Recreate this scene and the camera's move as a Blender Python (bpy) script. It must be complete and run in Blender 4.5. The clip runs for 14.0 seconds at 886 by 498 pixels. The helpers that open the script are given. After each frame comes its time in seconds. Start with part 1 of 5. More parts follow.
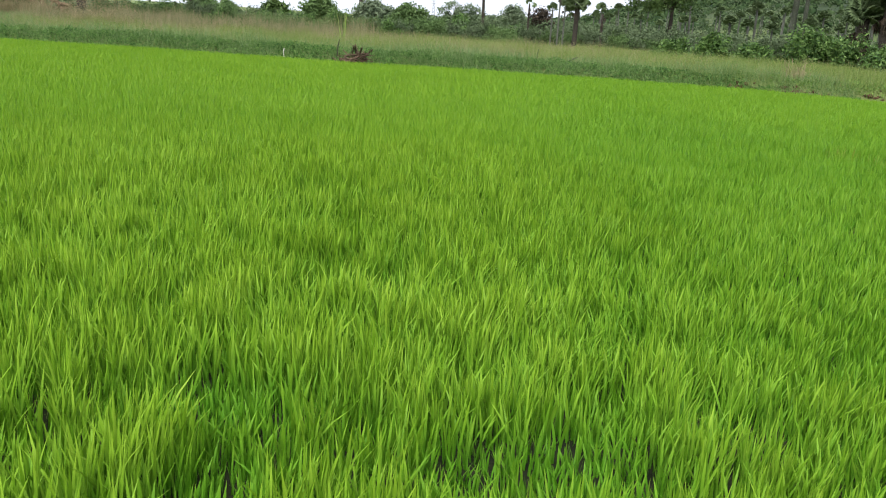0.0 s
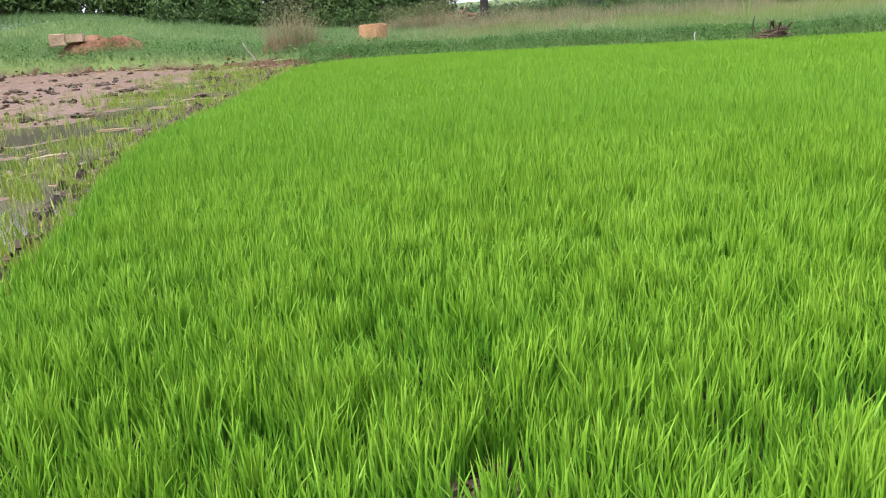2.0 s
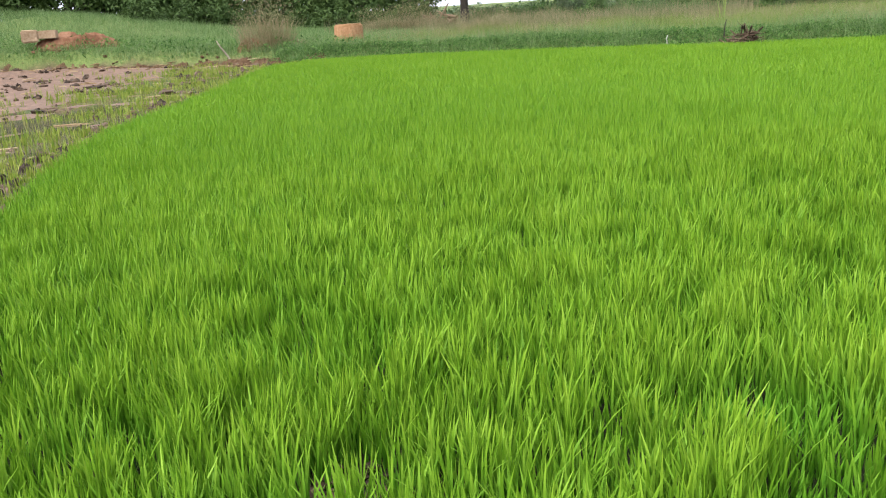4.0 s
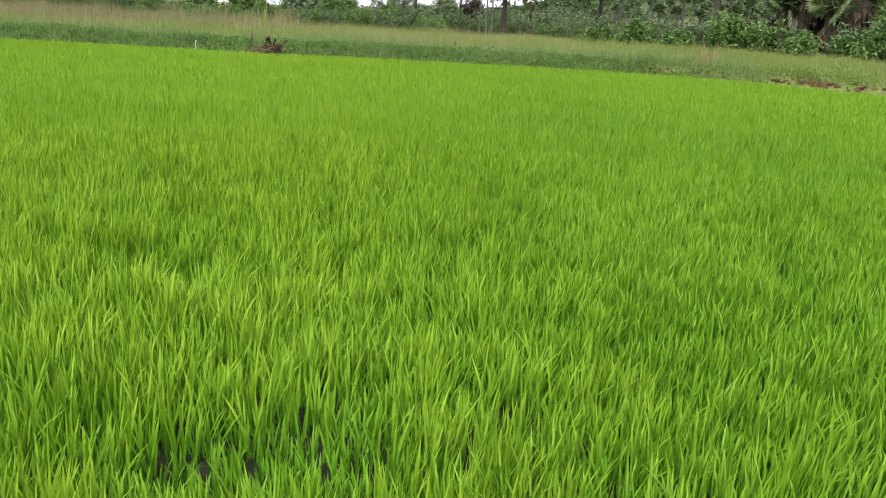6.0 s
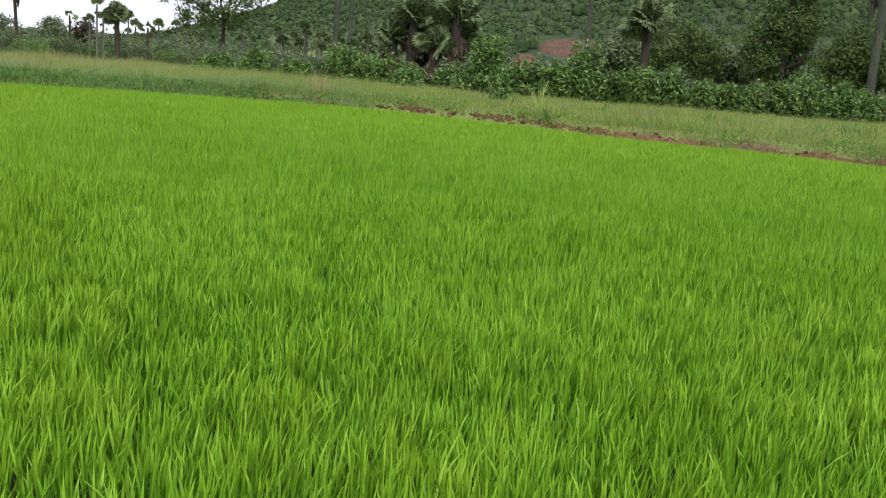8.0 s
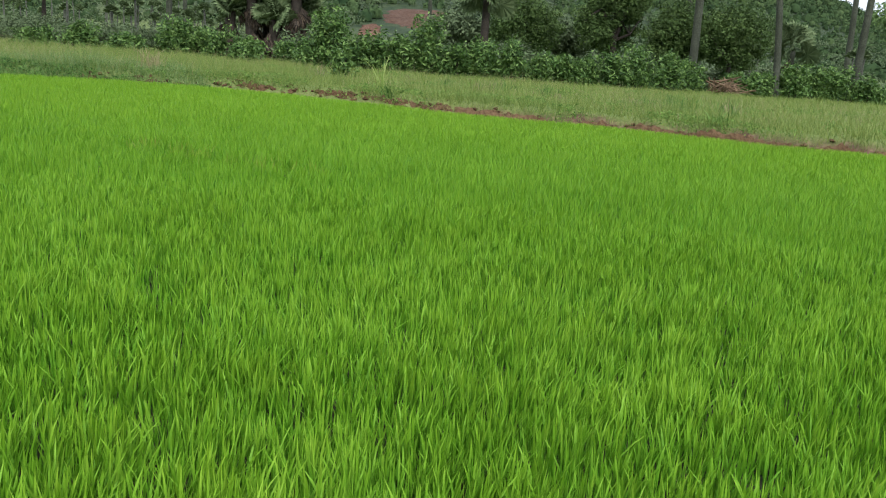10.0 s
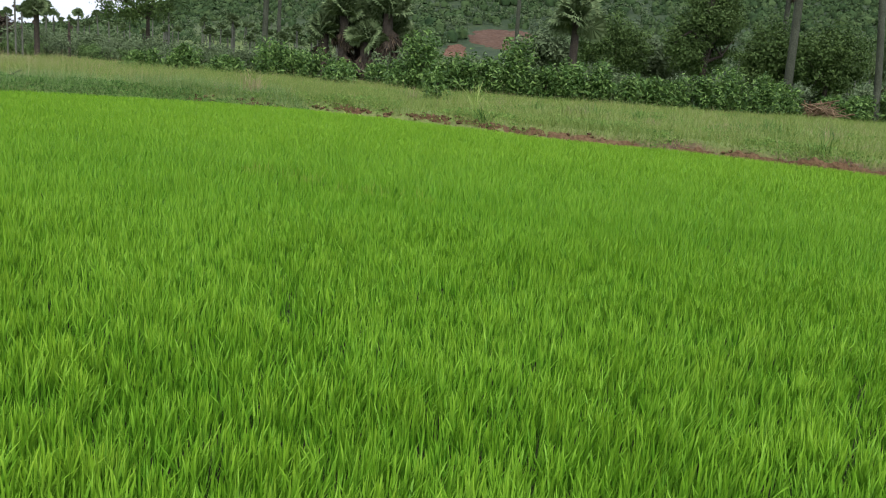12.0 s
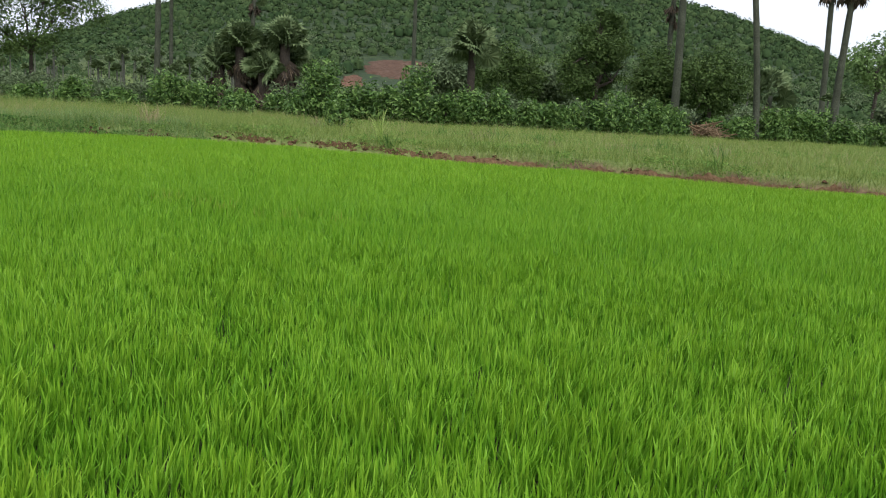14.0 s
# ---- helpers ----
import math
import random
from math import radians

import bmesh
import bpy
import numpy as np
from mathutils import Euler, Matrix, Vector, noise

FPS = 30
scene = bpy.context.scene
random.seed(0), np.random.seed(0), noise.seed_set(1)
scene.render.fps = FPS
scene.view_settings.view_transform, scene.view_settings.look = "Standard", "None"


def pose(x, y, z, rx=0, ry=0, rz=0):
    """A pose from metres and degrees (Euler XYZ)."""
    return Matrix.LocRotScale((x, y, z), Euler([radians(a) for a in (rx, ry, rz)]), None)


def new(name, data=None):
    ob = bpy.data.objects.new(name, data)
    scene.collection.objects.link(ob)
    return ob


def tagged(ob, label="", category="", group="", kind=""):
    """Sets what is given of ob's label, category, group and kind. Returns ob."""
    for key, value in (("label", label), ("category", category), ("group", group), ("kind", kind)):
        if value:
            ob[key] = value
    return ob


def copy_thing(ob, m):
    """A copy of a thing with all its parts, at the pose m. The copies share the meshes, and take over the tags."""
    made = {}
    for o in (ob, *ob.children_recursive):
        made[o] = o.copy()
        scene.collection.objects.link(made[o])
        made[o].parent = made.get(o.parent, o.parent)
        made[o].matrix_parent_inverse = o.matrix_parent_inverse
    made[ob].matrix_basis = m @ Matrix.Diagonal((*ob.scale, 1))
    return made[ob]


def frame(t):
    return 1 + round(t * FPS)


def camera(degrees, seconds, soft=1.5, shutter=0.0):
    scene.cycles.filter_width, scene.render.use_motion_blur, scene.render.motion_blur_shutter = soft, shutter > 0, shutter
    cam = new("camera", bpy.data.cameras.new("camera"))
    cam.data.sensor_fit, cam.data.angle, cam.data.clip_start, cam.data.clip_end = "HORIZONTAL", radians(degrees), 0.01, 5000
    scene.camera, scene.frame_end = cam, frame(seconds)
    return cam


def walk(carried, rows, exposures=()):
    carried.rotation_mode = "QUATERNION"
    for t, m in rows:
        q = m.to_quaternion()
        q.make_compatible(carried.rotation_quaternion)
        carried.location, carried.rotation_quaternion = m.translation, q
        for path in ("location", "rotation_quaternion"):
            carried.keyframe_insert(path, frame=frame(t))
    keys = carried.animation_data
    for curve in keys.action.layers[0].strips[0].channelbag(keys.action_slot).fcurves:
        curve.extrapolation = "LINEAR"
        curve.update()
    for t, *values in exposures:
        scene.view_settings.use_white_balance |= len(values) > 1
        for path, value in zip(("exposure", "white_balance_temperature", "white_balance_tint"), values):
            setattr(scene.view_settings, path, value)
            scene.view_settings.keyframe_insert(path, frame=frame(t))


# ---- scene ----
cam = camera(54.96, 14.0, soft=1.1)
# seconds, eye, yaw, pitch, roll
ROWS = [
(0, -0.050, -0.087, 1.391, -0.48, -15.11, 3.66),
    (0.5, -0.216, -0.064, 1.499, 4.91, -15.63, 2.26),
    (1, -0.624, -0.183, 1.512, 15.48, -15.73, -0.94),
    (1.5, -0.900, -0.344, 1.579, 22.25, -15.73, -3.11),
    (2, -1.008, -0.519, 1.592, 25.25, -16.07, -4.45),
    (2.2, -1.043, -0.546, 1.599, 26.06, -16.28, -4.71),
    (4.3, -0.562, -0.187, 1.477, 23.17, -15.79, -3.13),
    (4.5, -0.463, -0.127, 1.470, 21.26, -15.83, -2.56),
    (5, -0.137, -0.052, 1.427, 14.25, -16.05, -0.92),
    (5.5, 0.362, -0.080, 1.375, 3.64, -16.01, 1.67),
    (6, 0.645, -0.042, 1.396, -4.14, -15.49, 3.10),
    (6.5, 0.842, -0.015, 1.405, -9.51, -14.85, 3.69),
    (7, 1.043, 0.028, 1.395, -15.10, -14.06, 4.60),
    (7.5, 1.217, 0.020, 1.371, -21.13, -12.78, 4.74),
    (8, 1.255, -0.105, 1.291, -27.97, -11.87, 4.69),
    (8.5, 1.341, -0.168, 1.355, -31.50, -11.68, 3.85),
    (8.7, 1.384, -0.193, 1.374, -33.29, -11.53, 3.65),
    (10.8, 1.234, -0.194, 1.539, -38.58, -13.63, 4.75),
    (11, 1.176, -0.205, 1.557, -37.69, -13.10, 5.09),
    (11.5, 1.070, -0.134, 1.557, -33.46, -12.71, 4.64),
    (12, 1.035, -0.137, 1.573, -32.65, -12.23, 4.60),
    (12.5, 1.019, -0.108, 1.571, -31.64, -11.85, 4.42),
    (13, 0.977, -0.119, 1.588, -30.45, -11.41, 4.12),
    (13.5, 0.914, -0.114, 1.531, -30.92, -10.70, 3.02),
    (14, 0.854, -0.046, 1.457, -39.18, -9.80, 3.55),
]
EXPOSURES = [(0.0, 1.2, 6350, 10), (1.5, 1.5, 6450, 12), (2.0, 1.53, 5850, 12), (4.5, 1.43, 6350, 12), (5.5, 1.44, 6600, 13), (6.5, 1.25, 6700, 12), (7.5, 1.22, 6600, 12), (8.5, 1.08, 6450, 11), (11.0, 1.16, 6100, 9), (11.5, 1.04, 6200, 9), (12.5, 1.06, 6300, 10), (13.5, 1.04, 6350, 9), (14.0, 0.93, 6350, 9)]
walk(cam, [(t, pose(x, y, z, 90 + p, 0, w) @ pose(0, 0, 0, 0, 0, r)) for t, x, y, z, w, p, r in ROWS], EXPOSURES)

# ---- world and light: a bright overcast day ----
SUN_EL, SUN_AZ = 56.0, 205.0
world = bpy.data.worlds.new("overcast_sky")
scene.world = world
world.use_nodes = True
wn, wl = world.node_tree.nodes, world.node_tree.links
wn.clear()
sky = wn.new("ShaderNodeTexSky")
sky.sky_type, sky.sun_disc = "NISHITA", False
sky.sun_elevation, sky.sun_rotation = radians(SUN_EL), radians(SUN_AZ)
sky.air_density, sky.dust_density, sky.ozone_density = 1.0, 4.0, 1.0
soft_sky = wn.new("ShaderNodeHueSaturation")
soft_sky.inputs["Saturation"].default_value = 0.3
wl.new(sky.outputs[0], soft_sky.inputs["Color"])
cloud = wn.new("ShaderNodeMix")
cloud.data_type = "RGBA"
cloud.inputs[0].default_value = 0.8
cloud.inputs[7].default_value = (4.3, 4.55, 5.1, 1)
wl.new(soft_sky.outputs[0], cloud.inputs[6])
bg = wn.new("ShaderNodeBackground")
bg.inputs["Strength"].default_value = 0.135
wl.new(cloud.outputs[2], bg.inputs["Color"])
wl.new(bg.outputs[0], wn.new("ShaderNodeOutputWorld").inputs["Surface"])
sun = new("sun", bpy.data.lights.new("sun", "SUN"))
sun.data.energy, sun.data.angle, sun.data.color = 2.1, radians(60), (1.0, 0.96, 0.9)
sun.rotation_euler = Euler((radians(90 - SUN_EL), 0, radians(180 - SUN_AZ)))

# ---- materials ----
def surface(name, stops, grain=40.0, patch=3.0, rough=0.6, bump=0.3, clear=0.0, per="", spec=0.3, depth=0.02, share=0.5, foot_shade=None):
    """A natural surface: colours mixed by patches and grain, some per island or object; clear: how much light passes through a leaf."""
    m = bpy.data.materials.new(name)
    m.use_nodes = True
    n, l = m.node_tree.nodes, m.node_tree.links
    bsdf, out = n["Principled BSDF"], n["Material Output"]
    geo = n.new("ShaderNodeNewGeometry")
    a, b = n.new("ShaderNodeTexNoise"), n.new("ShaderNodeTexNoise")
    a.inputs["Scale"].default_value, b.inputs["Scale"].default_value = 1 / patch, grain
    a.inputs["Detail"].default_value, b.inputs["Detail"].default_value = 4, 6
    for k in (a, b):
        l.new(geo.outputs["Position"], k.inputs["Vector"])
    mix = n.new("ShaderNodeMath")
    mix.operation = "MULTIPLY_ADD"
    mix.inputs[1].default_value = 0.55
    l.new(b.outputs[0], mix.inputs[0])
    scaled = n.new("ShaderNodeMath")
    scaled.operation = "MULTIPLY"
    scaled.inputs[1].default_value = 0.45
    l.new(a.outputs[0], scaled.inputs[0])
    l.new(scaled.outputs[0], mix.inputs[2])
    fac = mix.outputs[0]
    if per:
        rnd = geo.outputs["Random Per Island"] if per == "island" else n.new("ShaderNodeObjectInfo").outputs["Random"]
        both = n.new("ShaderNodeMix")
        both.inputs[0].default_value = share
        l.new(fac, both.inputs[2])
        l.new(rnd, both.inputs[3])
        fac = both.outputs[0]
    ramp = n.new("ShaderNodeValToRGB")
    e = ramp.color_ramp.elements
    while len(e) < len(stops):
        e.new(0.5)
    for k, c in enumerate(stops):
        e[k].position = 0.28 + 0.44 * k / max(1, len(stops) - 1)
        e[k].color = (*c, 1)
    l.new(fac, ramp.inputs[0])
    tint = ramp.outputs[0]
    # painted shade: the colour gets darker, and greener, towards the ground
    if foot_shade:
        xyz, span, shade_mix = n.new("ShaderNodeSeparateXYZ"), n.new("ShaderNodeMapRange"), n.new("ShaderNodeMix")
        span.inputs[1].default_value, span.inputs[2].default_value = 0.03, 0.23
        shade_mix.data_type, shade_mix.blend_type = "RGBA", "MULTIPLY"
        shade_mix.inputs[7].default_value = (*foot_shade, 1)
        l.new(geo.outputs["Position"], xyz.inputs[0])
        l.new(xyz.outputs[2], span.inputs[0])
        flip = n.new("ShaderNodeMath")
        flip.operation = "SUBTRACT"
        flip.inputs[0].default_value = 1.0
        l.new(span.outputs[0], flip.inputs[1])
        l.new(flip.outputs[0], shade_mix.inputs[0])
        l.new(tint, shade_mix.inputs[6])
        tint = shade_mix.outputs[2]
    l.new(tint, bsdf.inputs["Base Color"])
    bsdf.inputs["Roughness"].default_value = rough
    bsdf.inputs["Specular IOR Level"].default_value = spec
    if bump:
        bp = n.new("ShaderNodeBump")
        bp.inputs["Strength"].default_value, bp.inputs["Distance"].default_value = bump, depth
        l.new(b.outputs[0], bp.inputs["Height"])
        l.new(bp.outputs[0], bsdf.inputs["Normal"])
    if clear:
        tr = n.new("ShaderNodeBsdfTranslucent")
        l.new(tint, tr.inputs["Color"])
        ms = n.new("ShaderNodeMixShader")
        ms.inputs[0].default_value = clear
        l.new(bsdf.outputs[0], ms.inputs[1])
        l.new(tr.outputs[0], ms.inputs[2])
        l.new(ms.outputs[0], out.inputs["Surface"])
    return m


# blade feet darkened: the shade inside the dense stand is in the colour
M_RICE = surface("rice_leaf", [(0.13, 0.25, 0.011), (0.183, 0.313, 0.018), (0.23, 0.357, 0.03)], 6, 2.2, 0.5, 0, 0.2, "island", 0.13, share=0.4, foot_shade=(0.44, 0.73, 0.68))
M_RICE_DRY = surface("rice_yellow", [(0.1, 0.18, 0.012), (0.165, 0.245, 0.022), (0.23, 0.27, 0.04)], 6, 2, 0.6, 0, 0.3, "island")
M_RICE_THIN = surface("thin_rice", [(0.14, 0.2, 0.018), (0.22, 0.275, 0.035), (0.29, 0.31, 0.06)], 6, 2, 0.5, 0, 0.2, "island")
M_GRASS = surface("bank_grass", [(0.068, 0.124, 0.02), (0.145, 0.205, 0.04), (0.245, 0.275, 0.08)], 5, 2.4, 0.55, 0, 0.3, "island", share=0.3)
M_MOUND = surface("mound_grass", [(0.075, 0.14, 0.04), (0.135, 0.22, 0.066), (0.22, 0.3, 0.115)], 5, 2, 0.55, 0, 0.35, "island")
M_STALK = surface("half_dry_weed", [(0.1, 0.125, 0.045), (0.19, 0.185, 0.085), (0.3, 0.235, 0.14)], 5, 2, 0.65, 0, 0.3, "island")
M_DRY = surface("dry_grass", [(0.15, 0.152, 0.06), (0.25, 0.212, 0.11), (0.35, 0.27, 0.165)], 5, 2.5, 0.65, 0, 0.3, "island")
M_WEED = surface("weed_leaf", [(0.036, 0.088, 0.017), (0.076, 0.16, 0.032), (0.14, 0.24, 0.06)], 5, 2, 0.6, 0, 0.3, "island", 0.12)
M_WEED_LIGHT = surface("fresh_weed_leaf", [(0.06, 0.12, 0.02), (0.1, 0.185, 0.034), (0.17, 0.26, 0.06)], 5, 2, 0.6, 0, 0.3, "island", 0.12)
M_BUSH = surface("bush_leaf", [(0.026, 0.06, 0.013), (0.066, 0.132, 0.028), (0.145, 0.23, 0.06)], 4, 1.2, 0.5, 0, 0.25, "island", 0.2, share=0.45)
# M_TREE and M_GREY: greens lightened, some haze of distance painted in
M_TREE = surface("tree_leaf", [(0.0546, 0.0955, 0.0309), (0.0955, 0.155, 0.0501), (0.155, 0.223, 0.0774)], 3, 3, 0.6, 0, 0.25, "island", 0.12, share=0.16)
M_DARK = surface("dark_tree_leaf", [(0.028, 0.055, 0.014), (0.058, 0.098, 0.026), (0.11, 0.16, 0.045)], 3, 3, 0.6, 0, 0.2, "island", 0.12, share=0.16)
M_GREY = surface("grey_shrub_leaf", [(0.0875, 0.127, 0.07), (0.144, 0.188, 0.109), (0.21, 0.254, 0.153)], 3, 4, 0.65, 0, 0.2, "island", 0.1, share=0.16)
M_HILLTREE = surface("hill_tree_leaf", [(0.016, 0.034, 0.013), (0.033, 0.058, 0.021), (0.06, 0.09, 0.034)], 0.9, 9, 0.85, 0.3, 0, "island", 0.08, 0.5, share=0.28)
M_SCRUB = surface("scrub_leaf", [(0.048, 0.073, 0.035), (0.08, 0.112, 0.054), (0.122, 0.155, 0.08)], 3, 4, 0.65, 0, 0.2, "island", 0.1, share=0.16)
M_HEAP = surface("loose_red_soil", [(0.08, 0.034, 0.018), (0.18, 0.088, 0.048), (0.28, 0.16, 0.098)], 9, 0.5, 0.95, 1.0, 0, "", 0.1, 0.05)
M_PALM = surface("palm_frond", [(0.044, 0.07, 0.029), (0.085, 0.122, 0.05), (0.14, 0.18, 0.083)], 4, 2, 0.7, 0, 0.2, "island", 0.15, share=0.3)
M_PALM_DRY = surface("dry_palm_frond", [(0.0147, 0.0109, 0.00756), (0.0357, 0.026, 0.0168), (0.0798, 0.0588, 0.0378)], 4, 2, 0.75, 0, 0.15, "island")
M_BARK = surface("palm_bark", [(0.02, 0.023, 0.015), (0.042, 0.047, 0.033), (0.085, 0.09, 0.068)], 14, 0.8, 0.85, 0.8, 0, "", 0.12, 0.04)
M_PALE_BARK = surface("pale_palm_bark", [(0.05, 0.053, 0.043), (0.085, 0.088, 0.072), (0.135, 0.138, 0.115)], 14, 0.8, 0.85, 0.5, 0, "", 0.12, 0.04)
M_WOODDARK = surface("dark_bark", [(0.0175, 0.014, 0.0112), (0.0385, 0.0315, 0.0245), (0.07, 0.056, 0.042)], 14, 0.8, 0.85, 0.8, 0, "", 0.2, 0.04)
M_STICK = surface("weathered_stick", [(0.14, 0.112, 0.077), (0.252, 0.21, 0.154), (0.35, 0.308, 0.238)], 30, 0.4, 0.75, 0.4)
M_BRUSH = surface("dry_brushwood", [(0.06, 0.036, 0.02), (0.13, 0.085, 0.048), (0.22, 0.155, 0.095)], 20, 0.6, 0.8, 0.3, 0, "island")
M_ROOT = surface("earthy_root", [(0.03, 0.018, 0.011), (0.075, 0.046, 0.028), (0.15, 0.1, 0.065)], 20, 0.3, 0.9, 0.6, 0, "island")
M_SOIL = surface("red_soil", [(0.03, 0.018, 0.009), (0.078, 0.046, 0.024), (0.15, 0.096, 0.054)], 11, 0.6, 0.95, 1.0, 0, "island", 0.1, 0.06, share=0.25)
M_TILLED = surface("tilled_red_soil", [(0.0366, 0.022, 0.0158), (0.0733, 0.0435, 0.0304), (0.115, 0.0733, 0.0524)], 1.6, 6, 0.9, 0.9, 0, "", 0.1, 0.5)
M_ORANGE = surface("orange_red_soil", [(0.065, 0.035, 0.023), (0.1, 0.055, 0.036), (0.14, 0.082, 0.055)], 1.6, 6, 0.9, 0.9, 0, "", 0.1, 0.5)
M_CLOD = surface("wet_mud_clod", [(0.024, 0.0155, 0.0095), (0.066, 0.043, 0.026), (0.125, 0.085, 0.054)], 22, 0.6, 0.7, 0.8, 0, "island", 0.2, 0.02)
M_BALE = surface("laterite_block", [(0.2, 0.098, 0.042), (0.31, 0.168, 0.08), (0.4, 0.25, 0.135)], 14, 0.5, 0.85, 0.7, 0, "", 0.2, 0.02)
M_BLOCK = surface("pale_cut_stone", [(0.224, 0.142, 0.0746), (0.358, 0.253, 0.157), (0.448, 0.351, 0.246)], 14, 0.5, 0.85, 0.7, 0, "", 0.2, 0.02)
M_STRAW = surface("straw", [(0.21, 0.14, 0.063), (0.322, 0.231, 0.119), (0.406, 0.315, 0.189)], 20, 0.8, 0.75, 0, 0.15, "island")
M_PEG = surface("pale_peg", [(0.25, 0.25, 0.2), (0.34, 0.335, 0.28), (0.42, 0.41, 0.36)], 30, 0.4, 0.6, 0.2)
M_STEEL = surface("grey_steel", [(0.21, 0.224, 0.245), (0.252, 0.266, 0.287), (0.294, 0.308, 0.329)], 3, 4, 0.6, 0)
M_CANE = surface("yellow_green_cane", [(0.14, 0.231, 0.042), (0.231, 0.308, 0.07), (0.294, 0.35, 0.112)], 8, 1, 0.5, 0, 0.25, "island")


def ground_material():
    """Grass, red soil and wet mud, mixed by the sheet's own masks."""
    m = bpy.data.materials.new("ground_soil_and_grass")
    m.use_nodes = True
    n, l = m.node_tree.nodes, m.node_tree.links
    bsdf = n["Principled BSDF"]
    geo = n.new("ShaderNodeNewGeometry")

    def noise_tex(scale, detail=6):
        k = n.new("ShaderNodeTexNoise")
        k.inputs["Scale"].default_value, k.inputs["Detail"].default_value = scale, detail
        l.new(geo.outputs["Position"], k.inputs["Vector"])
        return k.outputs[0]

    def ramp(fac, stops):
        r = n.new("ShaderNodeValToRGB")
        e = r.color_ramp.elements
        while len(e) < len(stops):
            e.new(0.5)
        for k, c in enumerate(stops):
            e[k].position, e[k].color = 0.3 + 0.4 * k / (len(stops) - 1), (*c, 1)
        l.new(fac, r.inputs[0])
        return r.outputs[0]

    def blend(fac, a, b):
        k = n.new("ShaderNodeMix")
        k.data_type = "RGBA"
        l.new(fac, k.inputs[0])
        l.new(a, k.inputs[6])
        l.new(b, k.inputs[7])
        return k.outputs[2]

    fine, wide = noise_tex(18), noise_tex(0.25)
    masks = n.new("ShaderNodeVertexColor")
    masks.layer_name = "cover"
    sep = n.new("ShaderNodeSeparateColor")
    l.new(masks.outputs[0], sep.inputs[0])
    grass = blend(wide, ramp(fine, [(0.055, 0.095, 0.02), (0.095, 0.145, 0.034), (0.15, 0.19, 0.052)]), ramp(fine, [(0.07, 0.1, 0.026), (0.12, 0.145, 0.042), (0.18, 0.175, 0.066)]))
    soil = ramp(noise_tex(7), [(0.035, 0.02, 0.013), (0.075, 0.044, 0.028), (0.14, 0.088, 0.058)])
    mud = blend(noise_tex(0.9), ramp(noise_tex(9), [(0.058, 0.033, 0.019), (0.135, 0.079, 0.048), (0.225, 0.145, 0.096)]), ramp(noise_tex(5), [(0.075, 0.041, 0.023), (0.16, 0.092, 0.055), (0.255, 0.16, 0.106)]))
    col = blend(sep.outputs[1], blend(sep.outputs[0], grass, soil), mud)
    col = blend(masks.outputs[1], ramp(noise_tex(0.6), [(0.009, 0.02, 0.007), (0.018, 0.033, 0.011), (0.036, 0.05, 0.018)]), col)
    # wet mud under the rice, near black with the plants' shade painted in
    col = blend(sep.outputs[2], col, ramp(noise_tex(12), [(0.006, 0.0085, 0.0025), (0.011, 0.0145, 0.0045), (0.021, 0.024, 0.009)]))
    l.new(col, bsdf.inputs["Base Color"])
    bsdf.inputs["Specular IOR Level"].default_value = 0.2
    rough = n.new("ShaderNodeMapRange")
    rough.inputs[3].default_value, rough.inputs[4].default_value = 0.92, 0.55
    l.new(sep.outputs[1], rough.inputs[0])
    dull = n.new("ShaderNodeMath")
    dull.operation = "MULTIPLY_ADD"
    dull.inputs[1].default_value = 0.55
    l.new(sep.outputs[2], dull.inputs[0])
    l.new(rough.outputs[0], dull.inputs[2])
    l.new(dull.outputs[0], bsdf.inputs["Roughness"])
    bp = n.new("ShaderNodeBump")
    bp.inputs["Strength"].default_value, bp.inputs["Distance"].default_value = 0.8, 0.04
    l.new(noise_tex(9, 8), bp.inputs["Height"])
    l.new(bp.outputs[0], bsdf.inputs["Normal"])
    return m


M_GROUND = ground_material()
M_WATER = bpy.data.materials.new("muddy_water")
M_WATER.use_nodes = True
_w = M_WATER.node_tree.nodes["Principled BSDF"]
_w.inputs["Base Color"].default_value = (0.11, 0.088, 0.063, 1)
_w.inputs["Roughness"].default_value = 0.06
_w.inputs["Specular IOR Level"].default_value = 0.5

# ---- numbers and mesh helpers ----
rng = np.random.default_rng(7)
GRID = np.random.default_rng(3).random((256, 256))


def vnoise(x, y, size, seed=0):
    """Smooth value noise, 0 to 1, with features of about that size in metres."""
    u, v = np.asarray(x) / size + 17.3 * seed + 900, np.asarray(y) / size + 9.1 * seed + 900
    i, j = np.floor(u).astype(int), np.floor(v).astype(int)
    f, g = u - i, v - j
    f, g = f * f * (3 - 2 * f), g * g * (3 - 2 * g)
    q = lambda a, b: GRID[a % 256, b % 256]
    return (q(i, j) * (1 - f) + q(i + 1, j) * f) * (1 - g) + (q(i, j + 1) * (1 - f) + q(i + 1, j + 1) * f) * g


def fractal(x, y, size, seed=0):
    return 0.55 * vnoise(x, y, size, seed) + 0.3 * vnoise(x, y, size / 2.1, seed + 1) + 0.15 * vnoise(x, y, size / 4.3, seed + 2)


def step(a, b, x):
    t = np.clip((x - a) / (b - a), 0, 1)
    return t * t * (3 - 2 * t)


